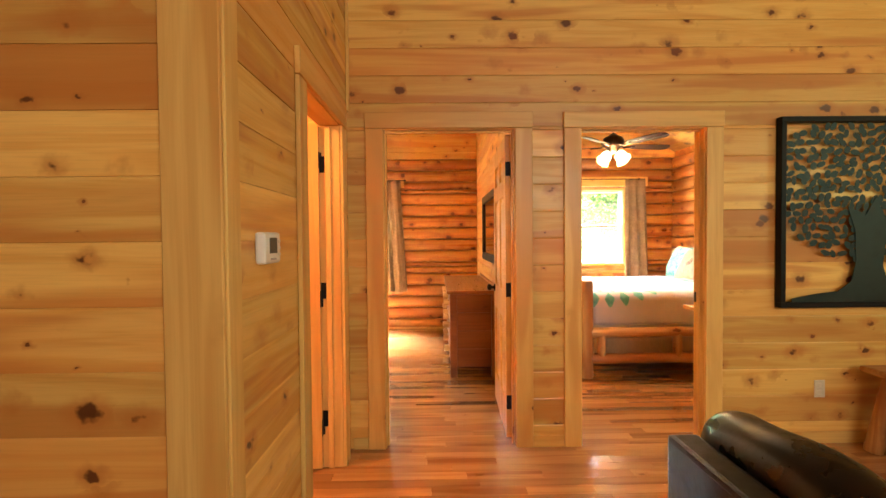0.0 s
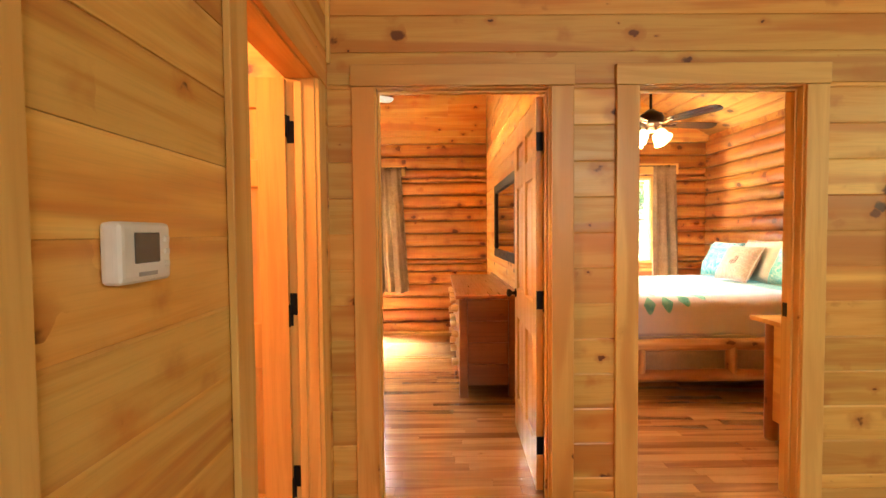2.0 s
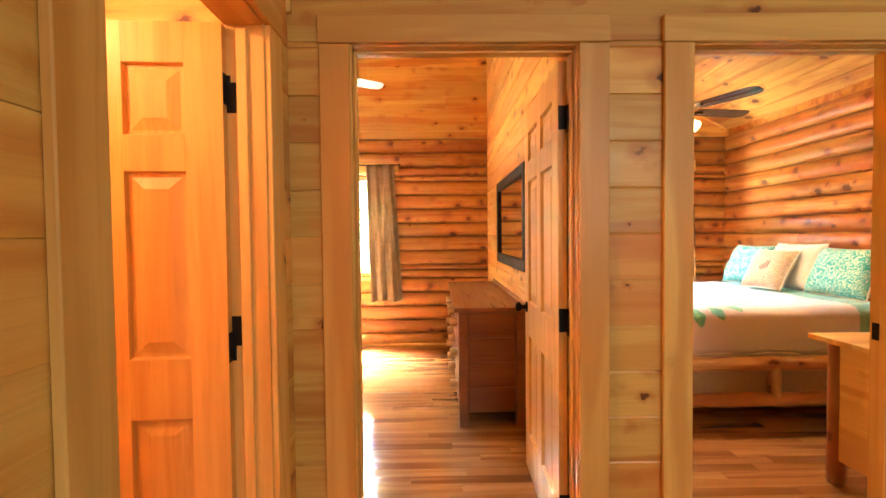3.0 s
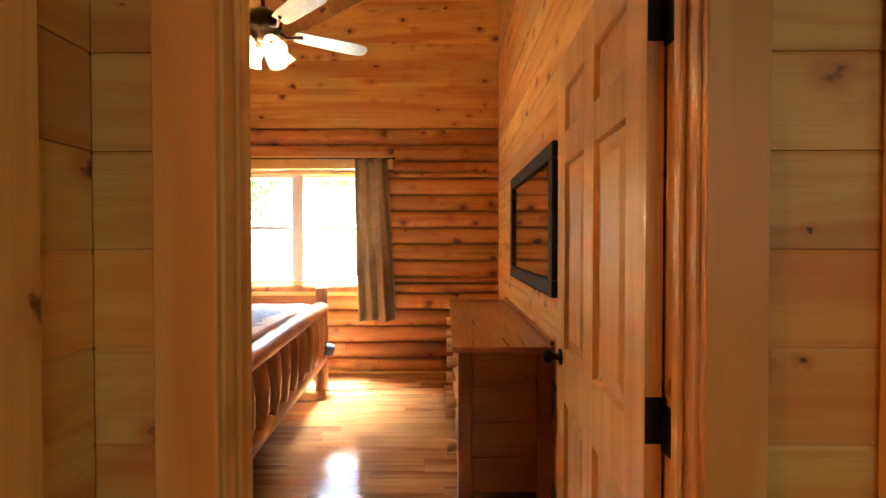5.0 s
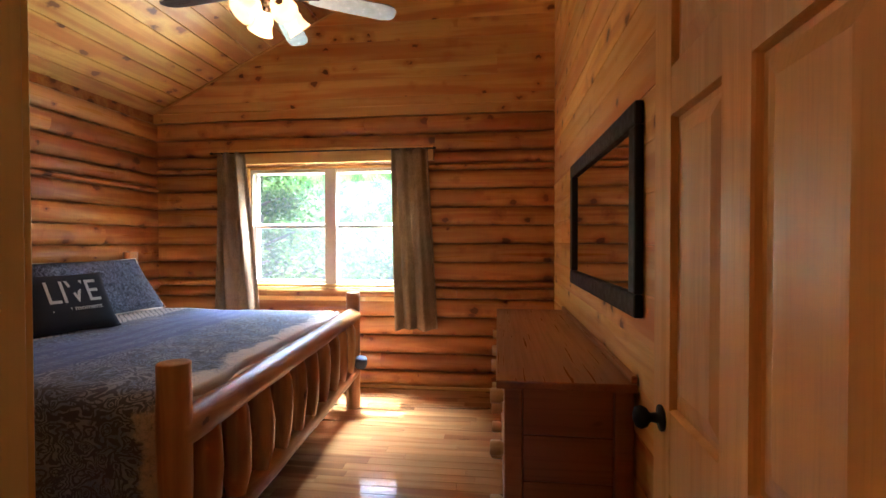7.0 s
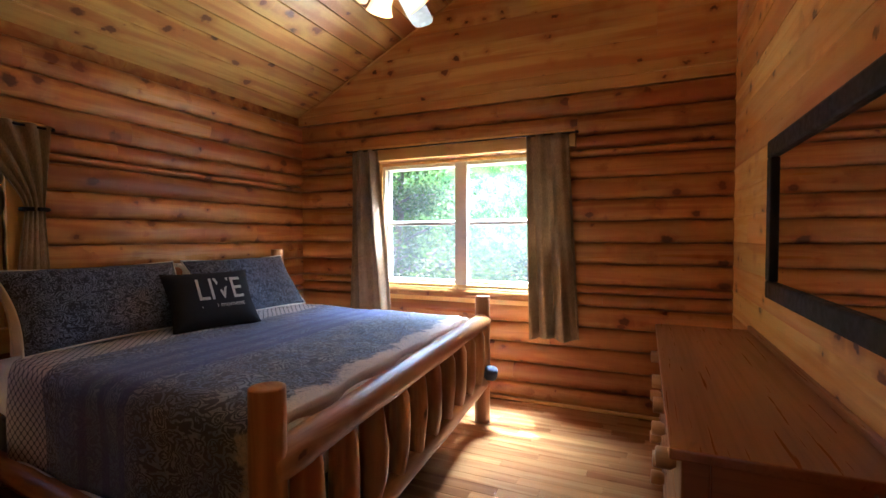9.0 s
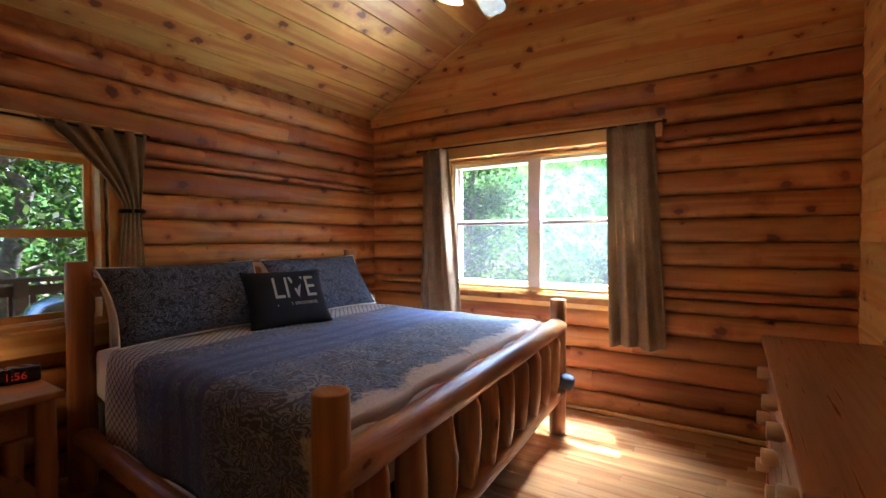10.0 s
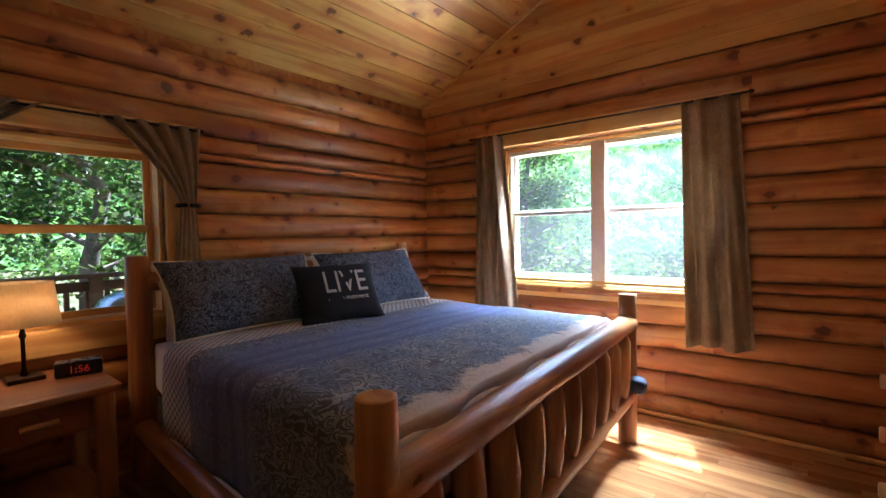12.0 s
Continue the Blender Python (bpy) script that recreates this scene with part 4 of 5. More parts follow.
def print_cloth(name, ground, ink, scale=14.0, fine=40.0):
    n = Nodes(name)
    c, r = n.coords()
    w = n.vec("ADD", c, n.vec("MULTIPLY", n.add("TexNoise", Scale=8.0, Detail=2.0).outputs["Color"], (0.1, 0.1, 0.1)))
    vo = n.add("TexVoronoi")
    n.put(vo.inputs["Vector"], w)
    vo.inputs["Scale"].default_value = scale
    rings = n.span(n.math("SINE", n.math("MULTIPLY", vo.outputs["Distance"], 48.0)), -0.1, 0.4)
    leaf = n.span(n.noise(w, fine, 4.0, 0.7, 1.0), 0.5, 0.57)
    n.set(Base_Color=n.mix(n.math("MAXIMUM", rings, leaf), ground, ink), Roughness=0.88, Sheen_Weight=0.08)
    n.bump(n.noise(c, 200.0, 2.0), 0.15, 0.003)
    return n.m


SHAM = print_cloth("navy_paisley", (0.15, 0.17, 0.24), (0.015, 0.018, 0.036))
NAVY = cloth("navy_cotton", (0.009, 0.010, 0.017), (0.006, 0.006, 0.011), sheen=0.0)
IVORY = cloth("ivory_cotton", (0.80, 0.74, 0.64), (0.68, 0.62, 0.53))


def stand_pillow(name, w, h, t, at, lean, rz, mat, label, seed=0):
    """A pillow on its long edge, leaning back against the headboard; rz: the way it faces."""
    m = pose(*at, 0, 0, rz) @ pose(0, 0, 0, 90 - lean, 0, 0) @ pose(0, h / 2, 0)
    ob = solid(name, pillow_mesh(w, h, t, 22, seed), mat, label, "pillow", "bed pillows", m=m)
    pts = []
    for k in range(49):
        s = (k % 48) / 12
        e, q = int(s), 2 * (s - int(s)) - 1
        a, b = ((q, -1), (1, q), (-q, 1), (-1, -q))[e]
        pin = 1 - 0.07 * (a * a * (1 - b * b) + b * b * (1 - a * a))
        pts.append((a * w / 2 * pin, b * h / 2 * pin, 0))
    part("piping", add_tube(bmesh.new(), pts, [0.006] * 49, 6, False), IVORY, ob, "cream piped edge")
    return ob


# facing +x: turn by 90
for y in (4.80, 5.84):
    stand_pillow("pillow", 0.92, 0.46, 0.20, (-2.90, y, 0.815), 28, 90, IVORY, "plain ivory pillow against the headboard", int(y * 9))
    stand_pillow("pillow_sham", 0.98, 0.50, 0.17, (-2.72, y, 0.83), 34, 90, SHAM, "navy paisley pillow sham propped on the bed", int(y * 7))
live = thing("throw_pillow", (-2.46, 5.22, 0.835), "small black throw pillow with white lettering", "pillow", rz=74)
TILT_P = pose(0, 0, 0, 58, 0, 0) @ pose(0, 0.20, 0)
part("cushion", pillow_mesh(0.56, 0.42, 0.14, 20, 4), NAVY, live, m=TILT_P)


def lettering(text, size, mat, parent, m, label="", depth=0.001):
    cu = bpy.data.curves.new("lettering", "FONT")
    cu.body, cu.size, cu.align_x, cu.extrude = text, size, "CENTER", depth
    tmp = new("tmp", cu)
    me = bpy.data.meshes.new_from_object(tmp.evaluated_get(bpy.context.evaluated_depsgraph_get()))
    bpy.data.objects.remove(tmp)
    me.materials.append(mat)
    ob = new("lettering", me)
    ob.parent, ob.matrix_basis = parent, m
    if label:
        ob["label"] = label
    return ob


PRINT = cloth("white_print", (0.62, 0.60, 0.56), (0.4, 0.39, 0.37))
lettering("LIVE", 0.19, PRINT, live, TILT_P @ pose(0.03, -0.03, 0.071) @ Matrix.Diagonal((0.86, 1.15, 1, 1)), "white printed letters")
lettering("in the moment", 0.046, PRINT, live, TILT_P @ pose(0.03, -0.085, 0.069))


# dresser with log-knob drawers
def knob_log(parent, at, r=0.034, l=0.056):
    x, y, z = at
    return part("knob", add_tube(bmesh.new(), [(x, y, z), (x - l * 0.3, y, z), (x - l, y, z), (x - l * 1.06, y, z)], [r * 0.7, r, r * 0.98, r * 0.8], 12), PALE_X, parent, "turned log knob")


DX0, DX1, DY0, DY1, DZ = 0.135, 0.62, 4.47, 6.30, 0.86
dresser = thing("dresser", (0, 0, 0), "stained pine dresser with round log knobs", "dresser")
part("top", box(DX0 - 0.03, DX1, DY0 - 0.025, DY1 + 0.02, DZ - 0.032, DZ, 0.006, 2), DRESSER_WOOD, dresser)
part("back_strip", box(DX1 - 0.022, DX1, DY0 - 0.02, DY1, DZ + 0.0005, DZ + 0.03, 0.004), DRESSER_WOOD, dresser)
for x, y in ((DX0 + 0.035, DY0 + 0.035), (DX1 - 0.04, DY0 + 0.035), (DX0 + 0.035, DY1 - 0.035), (DX1 - 0.04, DY1 - 0.035)):
    part("leg", box(x - 0.035, x + 0.035, y - 0.035, y + 0.035, 0, DZ - 0.033, 0.008, 2), DRESSER_SIDE, dresser)
for y in (DY0 + 0.02, DY1 - 0.035):
    for k in range(4):
        z = 0.10 + k * 0.18
        part("side_board", box(DX0 + 0.071, DX1 - 0.076, y, y + 0.016, z, z + 0.178, 0.003), DRESSER_SIDE, dresser)
part("back_panel", box(DX1 - 0.03, DX1 - 0.015, DY0 + 0.07, DY1 - 0.07, 0.10, DZ - 0.034), DRESSER_SIDE, dresser)
part("bottom", box(DX0 + 0.03, DX1 - 0.035, DY0 + 0.072, DY1 - 0.072, 0.10, 0.12), DRESSER_SIDE, dresser)
for z0, z1 in ((0.12, 0.36), (0.365, 0.60), (0.605, 0.82)):
    for i in range(2):
        a = DY0 + 0.08 + i * (DY1 - DY0 - 0.16) / 2
        b = a + (DY1 - DY0 - 0.16) / 2 - 0.012
        dr = part("drawer", box(DX0 + 0.002, DX0 + 0.028, a, b, z0, z1 - 0.008, 0.006, 2), DRESSER_WOOD, dresser)
        for f in (0.2, 0.8):
            knob_log(dr, (DX0 + 0.002, a + f * (b - a), (z0 + z1) / 2))

# mirror on the flat wall
MY0, MY1, MZ0, MZ1 = 4.40, 5.86, 1.11, 1.885
mirror = thing("mirror", (0, 0, 0), "wide wall mirror in a dark espresso frame", "mirror")
ESPRESSO = plain("espresso_wood", (0.010, 0.006, 0.005), 0.5, spot=0.25, Specular_IOR_Level=0.2)
MIRROR = Nodes("silvered_glass").set(Base_Color=(0.82, 0.83, 0.83, 1), Metallic=1.0, Roughness=0.015).m
w = 0.085
for a, b, c, d in ((MY0, MY1, MZ0, MZ0 + w), (MY0, MY1, MZ1 - w, MZ1), (MY0, MY0 + w, MZ0 + w, MZ1 - w), (MY1 - w, MY1, MZ0 + w, MZ1 - w)):
    part("frame_bar", box(XR - 0.034, XR - 0.001, a, b, c, d, 0.010, 2), ESPRESSO, mirror)
part("glass", box(XR - 0.014, XR - 0.008, MY0 + w, MY1 - w, MZ0 + w, MZ1 - w), MIRROR, mirror)

# bedside table, lamp and clock
night_stand = thing("nightstand", (0, 0, 0), "pine log nightstand with a drawer beside the bed", "nightstand")
NX0, NX1, NY0, NY1, NZ = -3.24, -2.66, 3.47, 4.06, 0.70
part("top", box(NX0, NX1, NY0, NY1, NZ - 0.035, NZ, 0.008, 2), DRESSER_WOOD, night_stand)
for x in (NX0 + 0.06, NX1 - 0.06):
    for y in (NY0 + 0.06, NY1 - 0.06):
        part("leg", log_bar((x, y, 0), (x, y, NZ - 0.036), 0.042, x * 7 + y, 12, 8, 0.12), LOG_Z, night_stand)
part("apron", box(NX0 + 0.05, NX1 - 0.09, NY0 + 0.05, NY1 - 0.05, NZ - 0.21, NZ - 0.036, 0.004), DRESSER_SIDE, night_stand)
dr = part("drawer", box(NX1 - 0.088, NX1 - 0.066, NY0 + 0.12, NY1 - 0.12, NZ - 0.19, NZ - 0.05, 0.004), DRESSER_SIDE, night_stand)
part("handle", log_bar((NX1 - 0.045, 3.70, NZ - 0.12), (NX1 - 0.045, 3.83, NZ - 0.12), 0.014, 3, 10, 4), LOG_Y, dr)
part("shelf", box(NX0 + 0.04, NX1 - 0.05, NY0 + 0.05, NY1 - 0.05, 0.16, 0.185, 0.004), DRESSER_SIDE, night_stand)

LX, LY = -3.11, 3.78
lamp = thing("table_lamp", (LX, LY, NZ), "lit bedside lamp with a cream drum shade", "lamp")
SHADE = cloth("cream_shade", (0.86, 0.70, 0.46), (0.76, 0.60, 0.38), through=0.5)
part("base", box(-0.07, 0.07, -0.07, 0.07, 0, 0.022, 0.006, 2), BRONZE, lamp)
part("stem", add_lathe(bmesh.new(), [(0.012, 0.02), (0.018, 0.03), (0.009, 0.06), (0.009, 0.20), (0.016, 0.215), (0.009, 0.24), (0.009, 0.33)], 14), BRONZE, lamp)
shade_ob = part("shade", lathe([(0.150, 0.27), (0.125, 0.475)], 40), SHADE, lamp, "cream fabric drum shade")
shade_ob.modifiers.new("thickness", "SOLIDIFY").thickness = 0.003
bulb("bedside_bulb", (LX, LY, NZ + 0.38), 0.45, (1.0, 0.62, 0.30), 0.03)

clock = thing("alarm_clock", (-3.0, 3.97, NZ), "black digital alarm clock with red digits", "clock", rz=78)
part("body", box(-0.095, 0.095, -0.035, 0.05, 0, 0.075, 0.010, 2), plain("black_plastic", (0.01, 0.01, 0.012), 0.3), clock)
RED = glow("red_led", (1.0, 0.05, 0.03), 0.012)
lettering("1:56", 0.05, RED, clock, pose(0, -0.0365, 0.02, 90, 0, 0), "glowing red digits")


# ceiling fans
def ceiling_fan(name, at, turn, blades, label, watts, drop):
    root = thing(name, at, label, "ceiling fan", "ceiling fans", rz=turn)
    part("down_rod", add_tube(bmesh.new(), [(0, 0, 0.12), (0, 0, drop)], [0.013, 0.013], 10), BRONZE, root)
    part("canopy", lathe([(0.0, drop - 0.07), (0.03, drop - 0.07), (0.06, drop - 0.03), (0.068, drop + 0.02)], 20), BRONZE, root)
    part("motor", lathe([(0.0, 0.15), (0.03, 0.15), (0.05, 0.13), (0.10, 0.105), (0.115, 0.07), (0.11, 0.03), (0.085, 0.0), (0.05, -0.02), (0.045, -0.06), (0.0, -0.06)], 28), BRONZE, root)
    for i, mat in enumerate(blades):
        m = pose(0, 0, 0, 0, 0, 72 * i)
        arm = part("blade_arm", add_tube(bmesh.new(), [(0.09, 0, 0.02), (0.14, 0.02, 0.005), (0.20, 0.0, 0.012), (0.24, -0.015, 0.014)], [0.012, 0.010, 0.010, 0.012], 8), BRONZE, root, "scrolled blade arm", m=m)
        bm = bmesh.new()
        outl = [(0.19, -0.045), (0.24, -0.055), (0.45, -0.062), (0.60, -0.064), (0.645, -0.052), (0.665, -0.025), (0.665, 0.025), (0.645, 0.052), (0.60, 0.064), (0.45, 0.062), (0.24, 0.055), (0.19, 0.045)]
        lo, hi = [bm.verts.new((x, y, 0.016)) for x, y in outl], [bm.verts.new((x, y, 0.022)) for x, y in outl]
        bm.faces.new(lo[::-1]), bm.faces.new(hi)
        for k in range(len(outl)):
            bm.faces.new((lo[k], lo[(k + 1) % len(outl)], hi[(k + 1) % len(outl)], hi[k]))
        part("blade", bm, mat, root, m=m @ pose(0, 0, 0, -12, 0, 0))
    for i in range(4):
        m = pose(0, 0, -0.04, 0, 0, 20 + 90 * i) @ pose(0.06, 0, 0, 0, -42, 0)
        arm = part("lamp_arm", add_tube(bmesh.new(), [(0, 0, 0), (0.0, 0, -0.04)], [0.012, 0.02], 10), BRONZE, root, m=m)
        part("glass_shade", lathe([(0.022, -0.028), (0.040, -0.04), (0.052, -0.075), (0.050, -0.10), (0.061, -0.135), (0.067, -0.145)], 20), LAMP_GLASS, root, "lit frosted glass shade", m=m)
    bulb(name + "_bulb", (at[0], at[1], at[2] - 0.12), watts, (1.0, 0.74, 0.46), 0.09)
    return root


LAMP_GLASS = glow("lit_frosted_glass", (1.0, 0.62, 0.24), 0.26)
# blades that catch the light get a paler colour, the others stay walnut
BLADE_LIT = plain("lit_blade", (0.42, 0.46, 0.46), 0.22, spot=0.1)
BLADE_DARK = pine("walnut_blade", axis="x", light=(0.05, 0.025, 0.014), dark=(0.025, 0.012, 0.007), red=(0.03, 0.012, 0.006), knots=0.0, rough=0.3)
ceiling_fan("ceiling_fan", (-1.05, 4.98, 2.67), 29.5, [BLADE_LIT] * 2 + [BLADE_DARK] * 2 + [BLADE_LIT], "dark bronze ceiling fan with four lit glass shades", 1.5, 1.15)
ceiling_fan("ceiling_fan", (1.95, 5.0, 2.35), 8, [BLADE_DARK] * 5, "dark bronze ceiling fan lit over the second bed", 4.8, 1.45)


# ---- second bedroom, seen through its doorway ----
QX0, QX1, QY0, QY1 = 1.47, 3.50, 4.42, 6.42
log_bed_b = thing("log_bed", (0, 0, 0), "peeled pine log bed frame in the second bedroom", "bed")
for x, y, h, r, s in ((QX0, QY0, 0.95, 0.06, 31), (QX0, QY1, 0.95, 0.06, 32), (QX1, QY0, 1.2, 0.065, 33), (QX1, QY1, 1.2, 0.065, 34)):
    part("post", log_bar((x, y, 0), (x, y, h), r, s, 14, 10, 0.10, 0.05, 0.18), PALE_Z, log_bed_b)
for z, r, s in ((0.445, 0.05, 1), (0.19, 0.05, 2)):
    for y in (QY0, QY1):
        part("side_rail", log_bar((QX0, y, z), (QX1, y, z), r, s + y, 14, 24, 0.22), PALE_X, log_bed_b)
for x in (QX0 + 0.14, 2.36, 3.1):
    part("upright", log_bar((x, QY0, 0.2), (x, QY0, 0.46), 0.045, x * 5, 10, 4, 0.15), PALE_Z, log_bed_b)
part("headboard_rail", log_bar((QX1, QY0, 1.05), (QX1, QY1, 1.05), 0.06, 41, 14, 16, 0.14), LOG_Y, log_bed_b)
part("headboard_rail", log_bar((QX1, QY0, 0.6), (QX1, QY1, 0.6), 0.05, 42, 14, 16, 0.14), LOG_Y, log_bed_b)
part("footboard_rail", log_bar((QX0, QY0, 0.78), (QX0, QY1, 0.78), 0.05, 43, 14, 16, 0.14), LOG_Y, log_bed_b)
solid("mattress", soft_box(QX0 + 0.08, QX1 - 0.06, QY0 + 0.09, QY1 - 0.09, 0.38, 0.80, 14, 14, 0.05, 0.0), SHEET, "mattress on the second log bed", "mattress")


LINEN = cloth("beige_ticking", (0.62, 0.50, 0.36), (0.52, 0.41, 0.29))


def medallion_cloth(name):
    """White cotton with a large ring-patterned teal medallion and a border of drops."""
    n = Nodes(name)
    c = n.add("TexCoord").outputs["Object"]
    off = n.vec("SUBTRACT", c, (1.68, 5.30, 0.83))
    sep = n.add("SeparateXYZ")
    n.put(sep.inputs[0], off)
    # the print follows the cloth over the edge
    x, y = sep.outputs[0], n.math("ADD", sep.outputs[1], n.math("MINIMUM", n.math("ADD", sep.outputs[2], 0.02), 0.0))
    rad = n.math("SQRT", n.math("ADD", n.math("MULTIPLY", x, x), n.math("MULTIPLY", y, y)))
    ang = n.math("ARCTAN2", y, x)
    petals = n.math("SINE", n.math("MULTIPLY", ang, 36.0))

    def row(r0, r1, sign):
        """A ring of leaf-shaped drops, pointed at both ends."""
        f = n.math("SUBTRACT", 1.0, n.math("ABSOLUTE", n.math("DIVIDE", n.math("SUBTRACT", rad, (r0 + r1) / 2), (r1 - r0) / 2)))
        return n.span(n.math("ADD", n.math("MULTIPLY", petals, 0.55 * sign), f), 0.62, 0.80)

    ring = n.math("MAXIMUM", n.math("MAXIMUM", row(0.76, 0.97, 1), row(0.58, 0.78, -1)), row(0.42, 0.60, 1))
    inner = n.math("MULTIPLY", n.span(n.math("SINE", n.math("ADD", n.math("MULTIPLY", rad, 90.0), n.math("MULTIPLY", petals, 1.2))), -0.2, 0.3), n.span(rad, 0.38, 0.40, 1.0, 0.0))
    f = n.noise(c, 5.0, 3.0)
    white = n.mix(f, (0.74, 0.73, 0.84), (0.60, 0.60, 0.72))
    teal = n.mix(n.span(n.noise(c, 16.0, 2.0), 0.4, 0.6), (0.05, 0.42, 0.42), (0.16, 0.58, 0.52))
    col = n.mix(n.math("MULTIPLY", n.math("MAXIMUM", ring, n.math("MULTIPLY", inner, 0.8)), 0.9), white, teal)
    # a teal runner by the pillows
    col = n.mix(n.math("MULTIPLY", n.span(x, 1.34, 1.36), 0.8), col, teal)
    n.set(Base_Color=col, Roughness=0.85, Sheen_Weight=0.2)
    n.bump(n.math("ADD", f, n.noise(c, 240.0, 2.0)), 0.25, 0.004)
    return n.m


solid("box_spring", soft_box(QX0 + 0.09, QX1 - 0.08, QY0 + 0.10, QY1 - 0.10, 0.15, 0.38, 8, 8, 0.03, 0.0), LINEN, "beige box spring between the rails of the second bed", "box spring")
cb = solid("bedspread", cover(QX0 + 0.085, QX1 - 0.10, QY0 + 0.075, QY1 - 0.075, 0.83, 0.26, 0.26, 0.0, 8), medallion_cloth("teal_medallion_cotton"), "white bedspread with a teal medallion print", "bedspread")
cb.modifiers.new("thickness", "SOLIDIFY").thickness = 0.012
part("hem", add_tube(bmesh.new(), [(QX0 + 0.1 + k * 0.1, QY0 + 0.06, 0.50 + 0.006 * math.sin(k * 1.7)) for k in range(19)], [0.008] * 19, 6), SHEET, cb, "stitched white hem")
TEAL = print_cloth("teal_print", (0.55, 0.72, 0.62), (0.05, 0.42, 0.42), 9.0, 30.0)
TAN = print_cloth("tan_print", (0.62, 0.48, 0.34), (0.50, 0.38, 0.27), 5.0, 18.0)
stand_pillow("pillow", 0.60, 0.44, 0.20, (3.22, 6.08, 0.83), 24, -90, TEAL, "teal printed pillow against the log headboard", 61)
stand_pillow("pillow", 0.60, 0.44, 0.20, (3.26, 4.98, 0.83), 24, -90, TEAL, "teal and cream printed pillow against the headboard", 62)
stand_pillow("pillow", 0.60, 0.46, 0.18, (3.30, 5.55, 0.83), 20, -90, IVORY, "cream pillow at the back of the bed", 64)
zeb = stand_pillow("throw_pillow", 0.46, 0.42, 0.16, (3.05, 5.55, 0.84), 30, -84, TAN, "tan square pillow with a dark animal print", 63)
STRIPE = plain("print_ink", (0.06, 0.05, 0.045), 0.8)
for i in range(5):
    bm = box(-0.055 + i * 0.026, -0.043 + i * 0.026, -0.05 + 0.01 * (i % 2), 0.05, 0.080, 0.0815)
    part("printed_stripe", bm, STRIPE, zeb)
for i, x in enumerate((-0.05, -0.02, 0.045, 0.07)):
    part("printed_stripe", box(x, x + 0.01, -0.12, -0.05, 0.072, 0.0735), STRIPE, zeb)

desk = thing("side_table", (0, 0, 0), "small pine table against the wall of the second bedroom", "table")
part("top", box(2.05, 2.95, YP1 + 0.03, 3.75, 0.78, 0.81, 0.006, 2), PINE_TRIM_X, desk)
for x in (2.15, 2.86):
    for y in (YP1 + 0.12, 3.67):
        part("leg", log_bar((x, y, 0), (x, y, 0.779), 0.042, x + y, 12, 8, 0.12), LOG_Z, desk)
part("side_panel", box(2.13, 2.15, YP1 + 0.14, 3.64, 0.14, 0.77, 0.003), PINE_TRIM_Y, desk)
part("back_panel", box(2.17, 2.84, YP1 + 0.10, YP1 + 0.115, 0.14, 0.77, 0.003), PINE_TRIM_X, desk)

# ---- living room ----
metal_art = thing("wall_art", (0, 0, 0), "dark green metal tree cut-out in a square black frame", "wall art")
AX0, AX1, AZ0, AZ1 = 2.235, 3.48, 0.905, 2.14
AY0, AY1 = YP0 - 0.045, YP0 - 0.022
ART = plain("patinated_metal", (0.018, 0.030, 0.028), 0.48, 0.5, spot=0.35, scale=12.0)
for a, b, c, d in ((AX0, AX1, AZ0, AZ0 + 0.035), (AX0, AX1, AZ1 - 0.035, AZ1), (AX0, AX0 + 0.035, AZ0 + 0.035, AZ1 - 0.035), (AX1 - 0.035, AX1, AZ0 + 0.035, AZ1 - 0.035)):
    part("frame_bar", box(a, b, AY0 - 0.012, YP0 - 0.003, c, d, 0.003), BLACK, metal_art)


def flat_shape(bm, pts, y0, y1):
    lo, hi = [bm.verts.new((x, y0, z)) for x, z in pts], [bm.verts.new((x, y1, z)) for x, z in pts]
    bm.faces.new(lo), bm.faces.new(hi[::-1])
    for i in range(len(pts)):
        bm.faces.new((lo[i], hi[i], hi[(i + 1) % len(pts)], lo[(i + 1) % len(pts)]))


def tree_plate():
    """The crown: many flat leaves that overlap, with small irregular gaps between them."""
    rng = random.Random(3)
    bm = bmesh.new()
    cx = (AX0 + AX1) / 2
    step = 0.056
    z = AZ0 + 0.31
    row = 0
    while z < AZ1 - 0.04:
        x = AX0 + 0.05 + (row % 2) * step / 2
        while x < AX1 - 0.04:
            px, pz = x + rng.uniform(-0.014, 0.014), z + rng.uniform(-0.014, 0.014)
            r = math.hypot((px - cx) / 0.66, (pz - (AZ0 + 0.80)) / 0.52) + 0.10 * noise.noise(Vector((px * 5, pz * 5, 1)))
            if r < 1.0:
                t, l, w = rng.uniform(0, math.pi), rng.uniform(0.026, 0.035), rng.uniform(0.016, 0.022)
                pts = []
                for k in range(8):
                    u, v = l * math.cos(k * math.pi / 4), w * math.sin(k * math.pi / 4)
                    pts.append((min(max(px + u * math.cos(t) - v * math.sin(t), AX0 + 0.036), AX1 - 0.036), min(pz + u * math.sin(t) + v * math.cos(t), AZ1 - 0.036)))
                y = AY0 + rng.uniform(0.003, 0.008)
                flat_shape(bm, pts, y, y + 0.002)
            x += step
        z += step * 0.9
        row += 1
    return bm


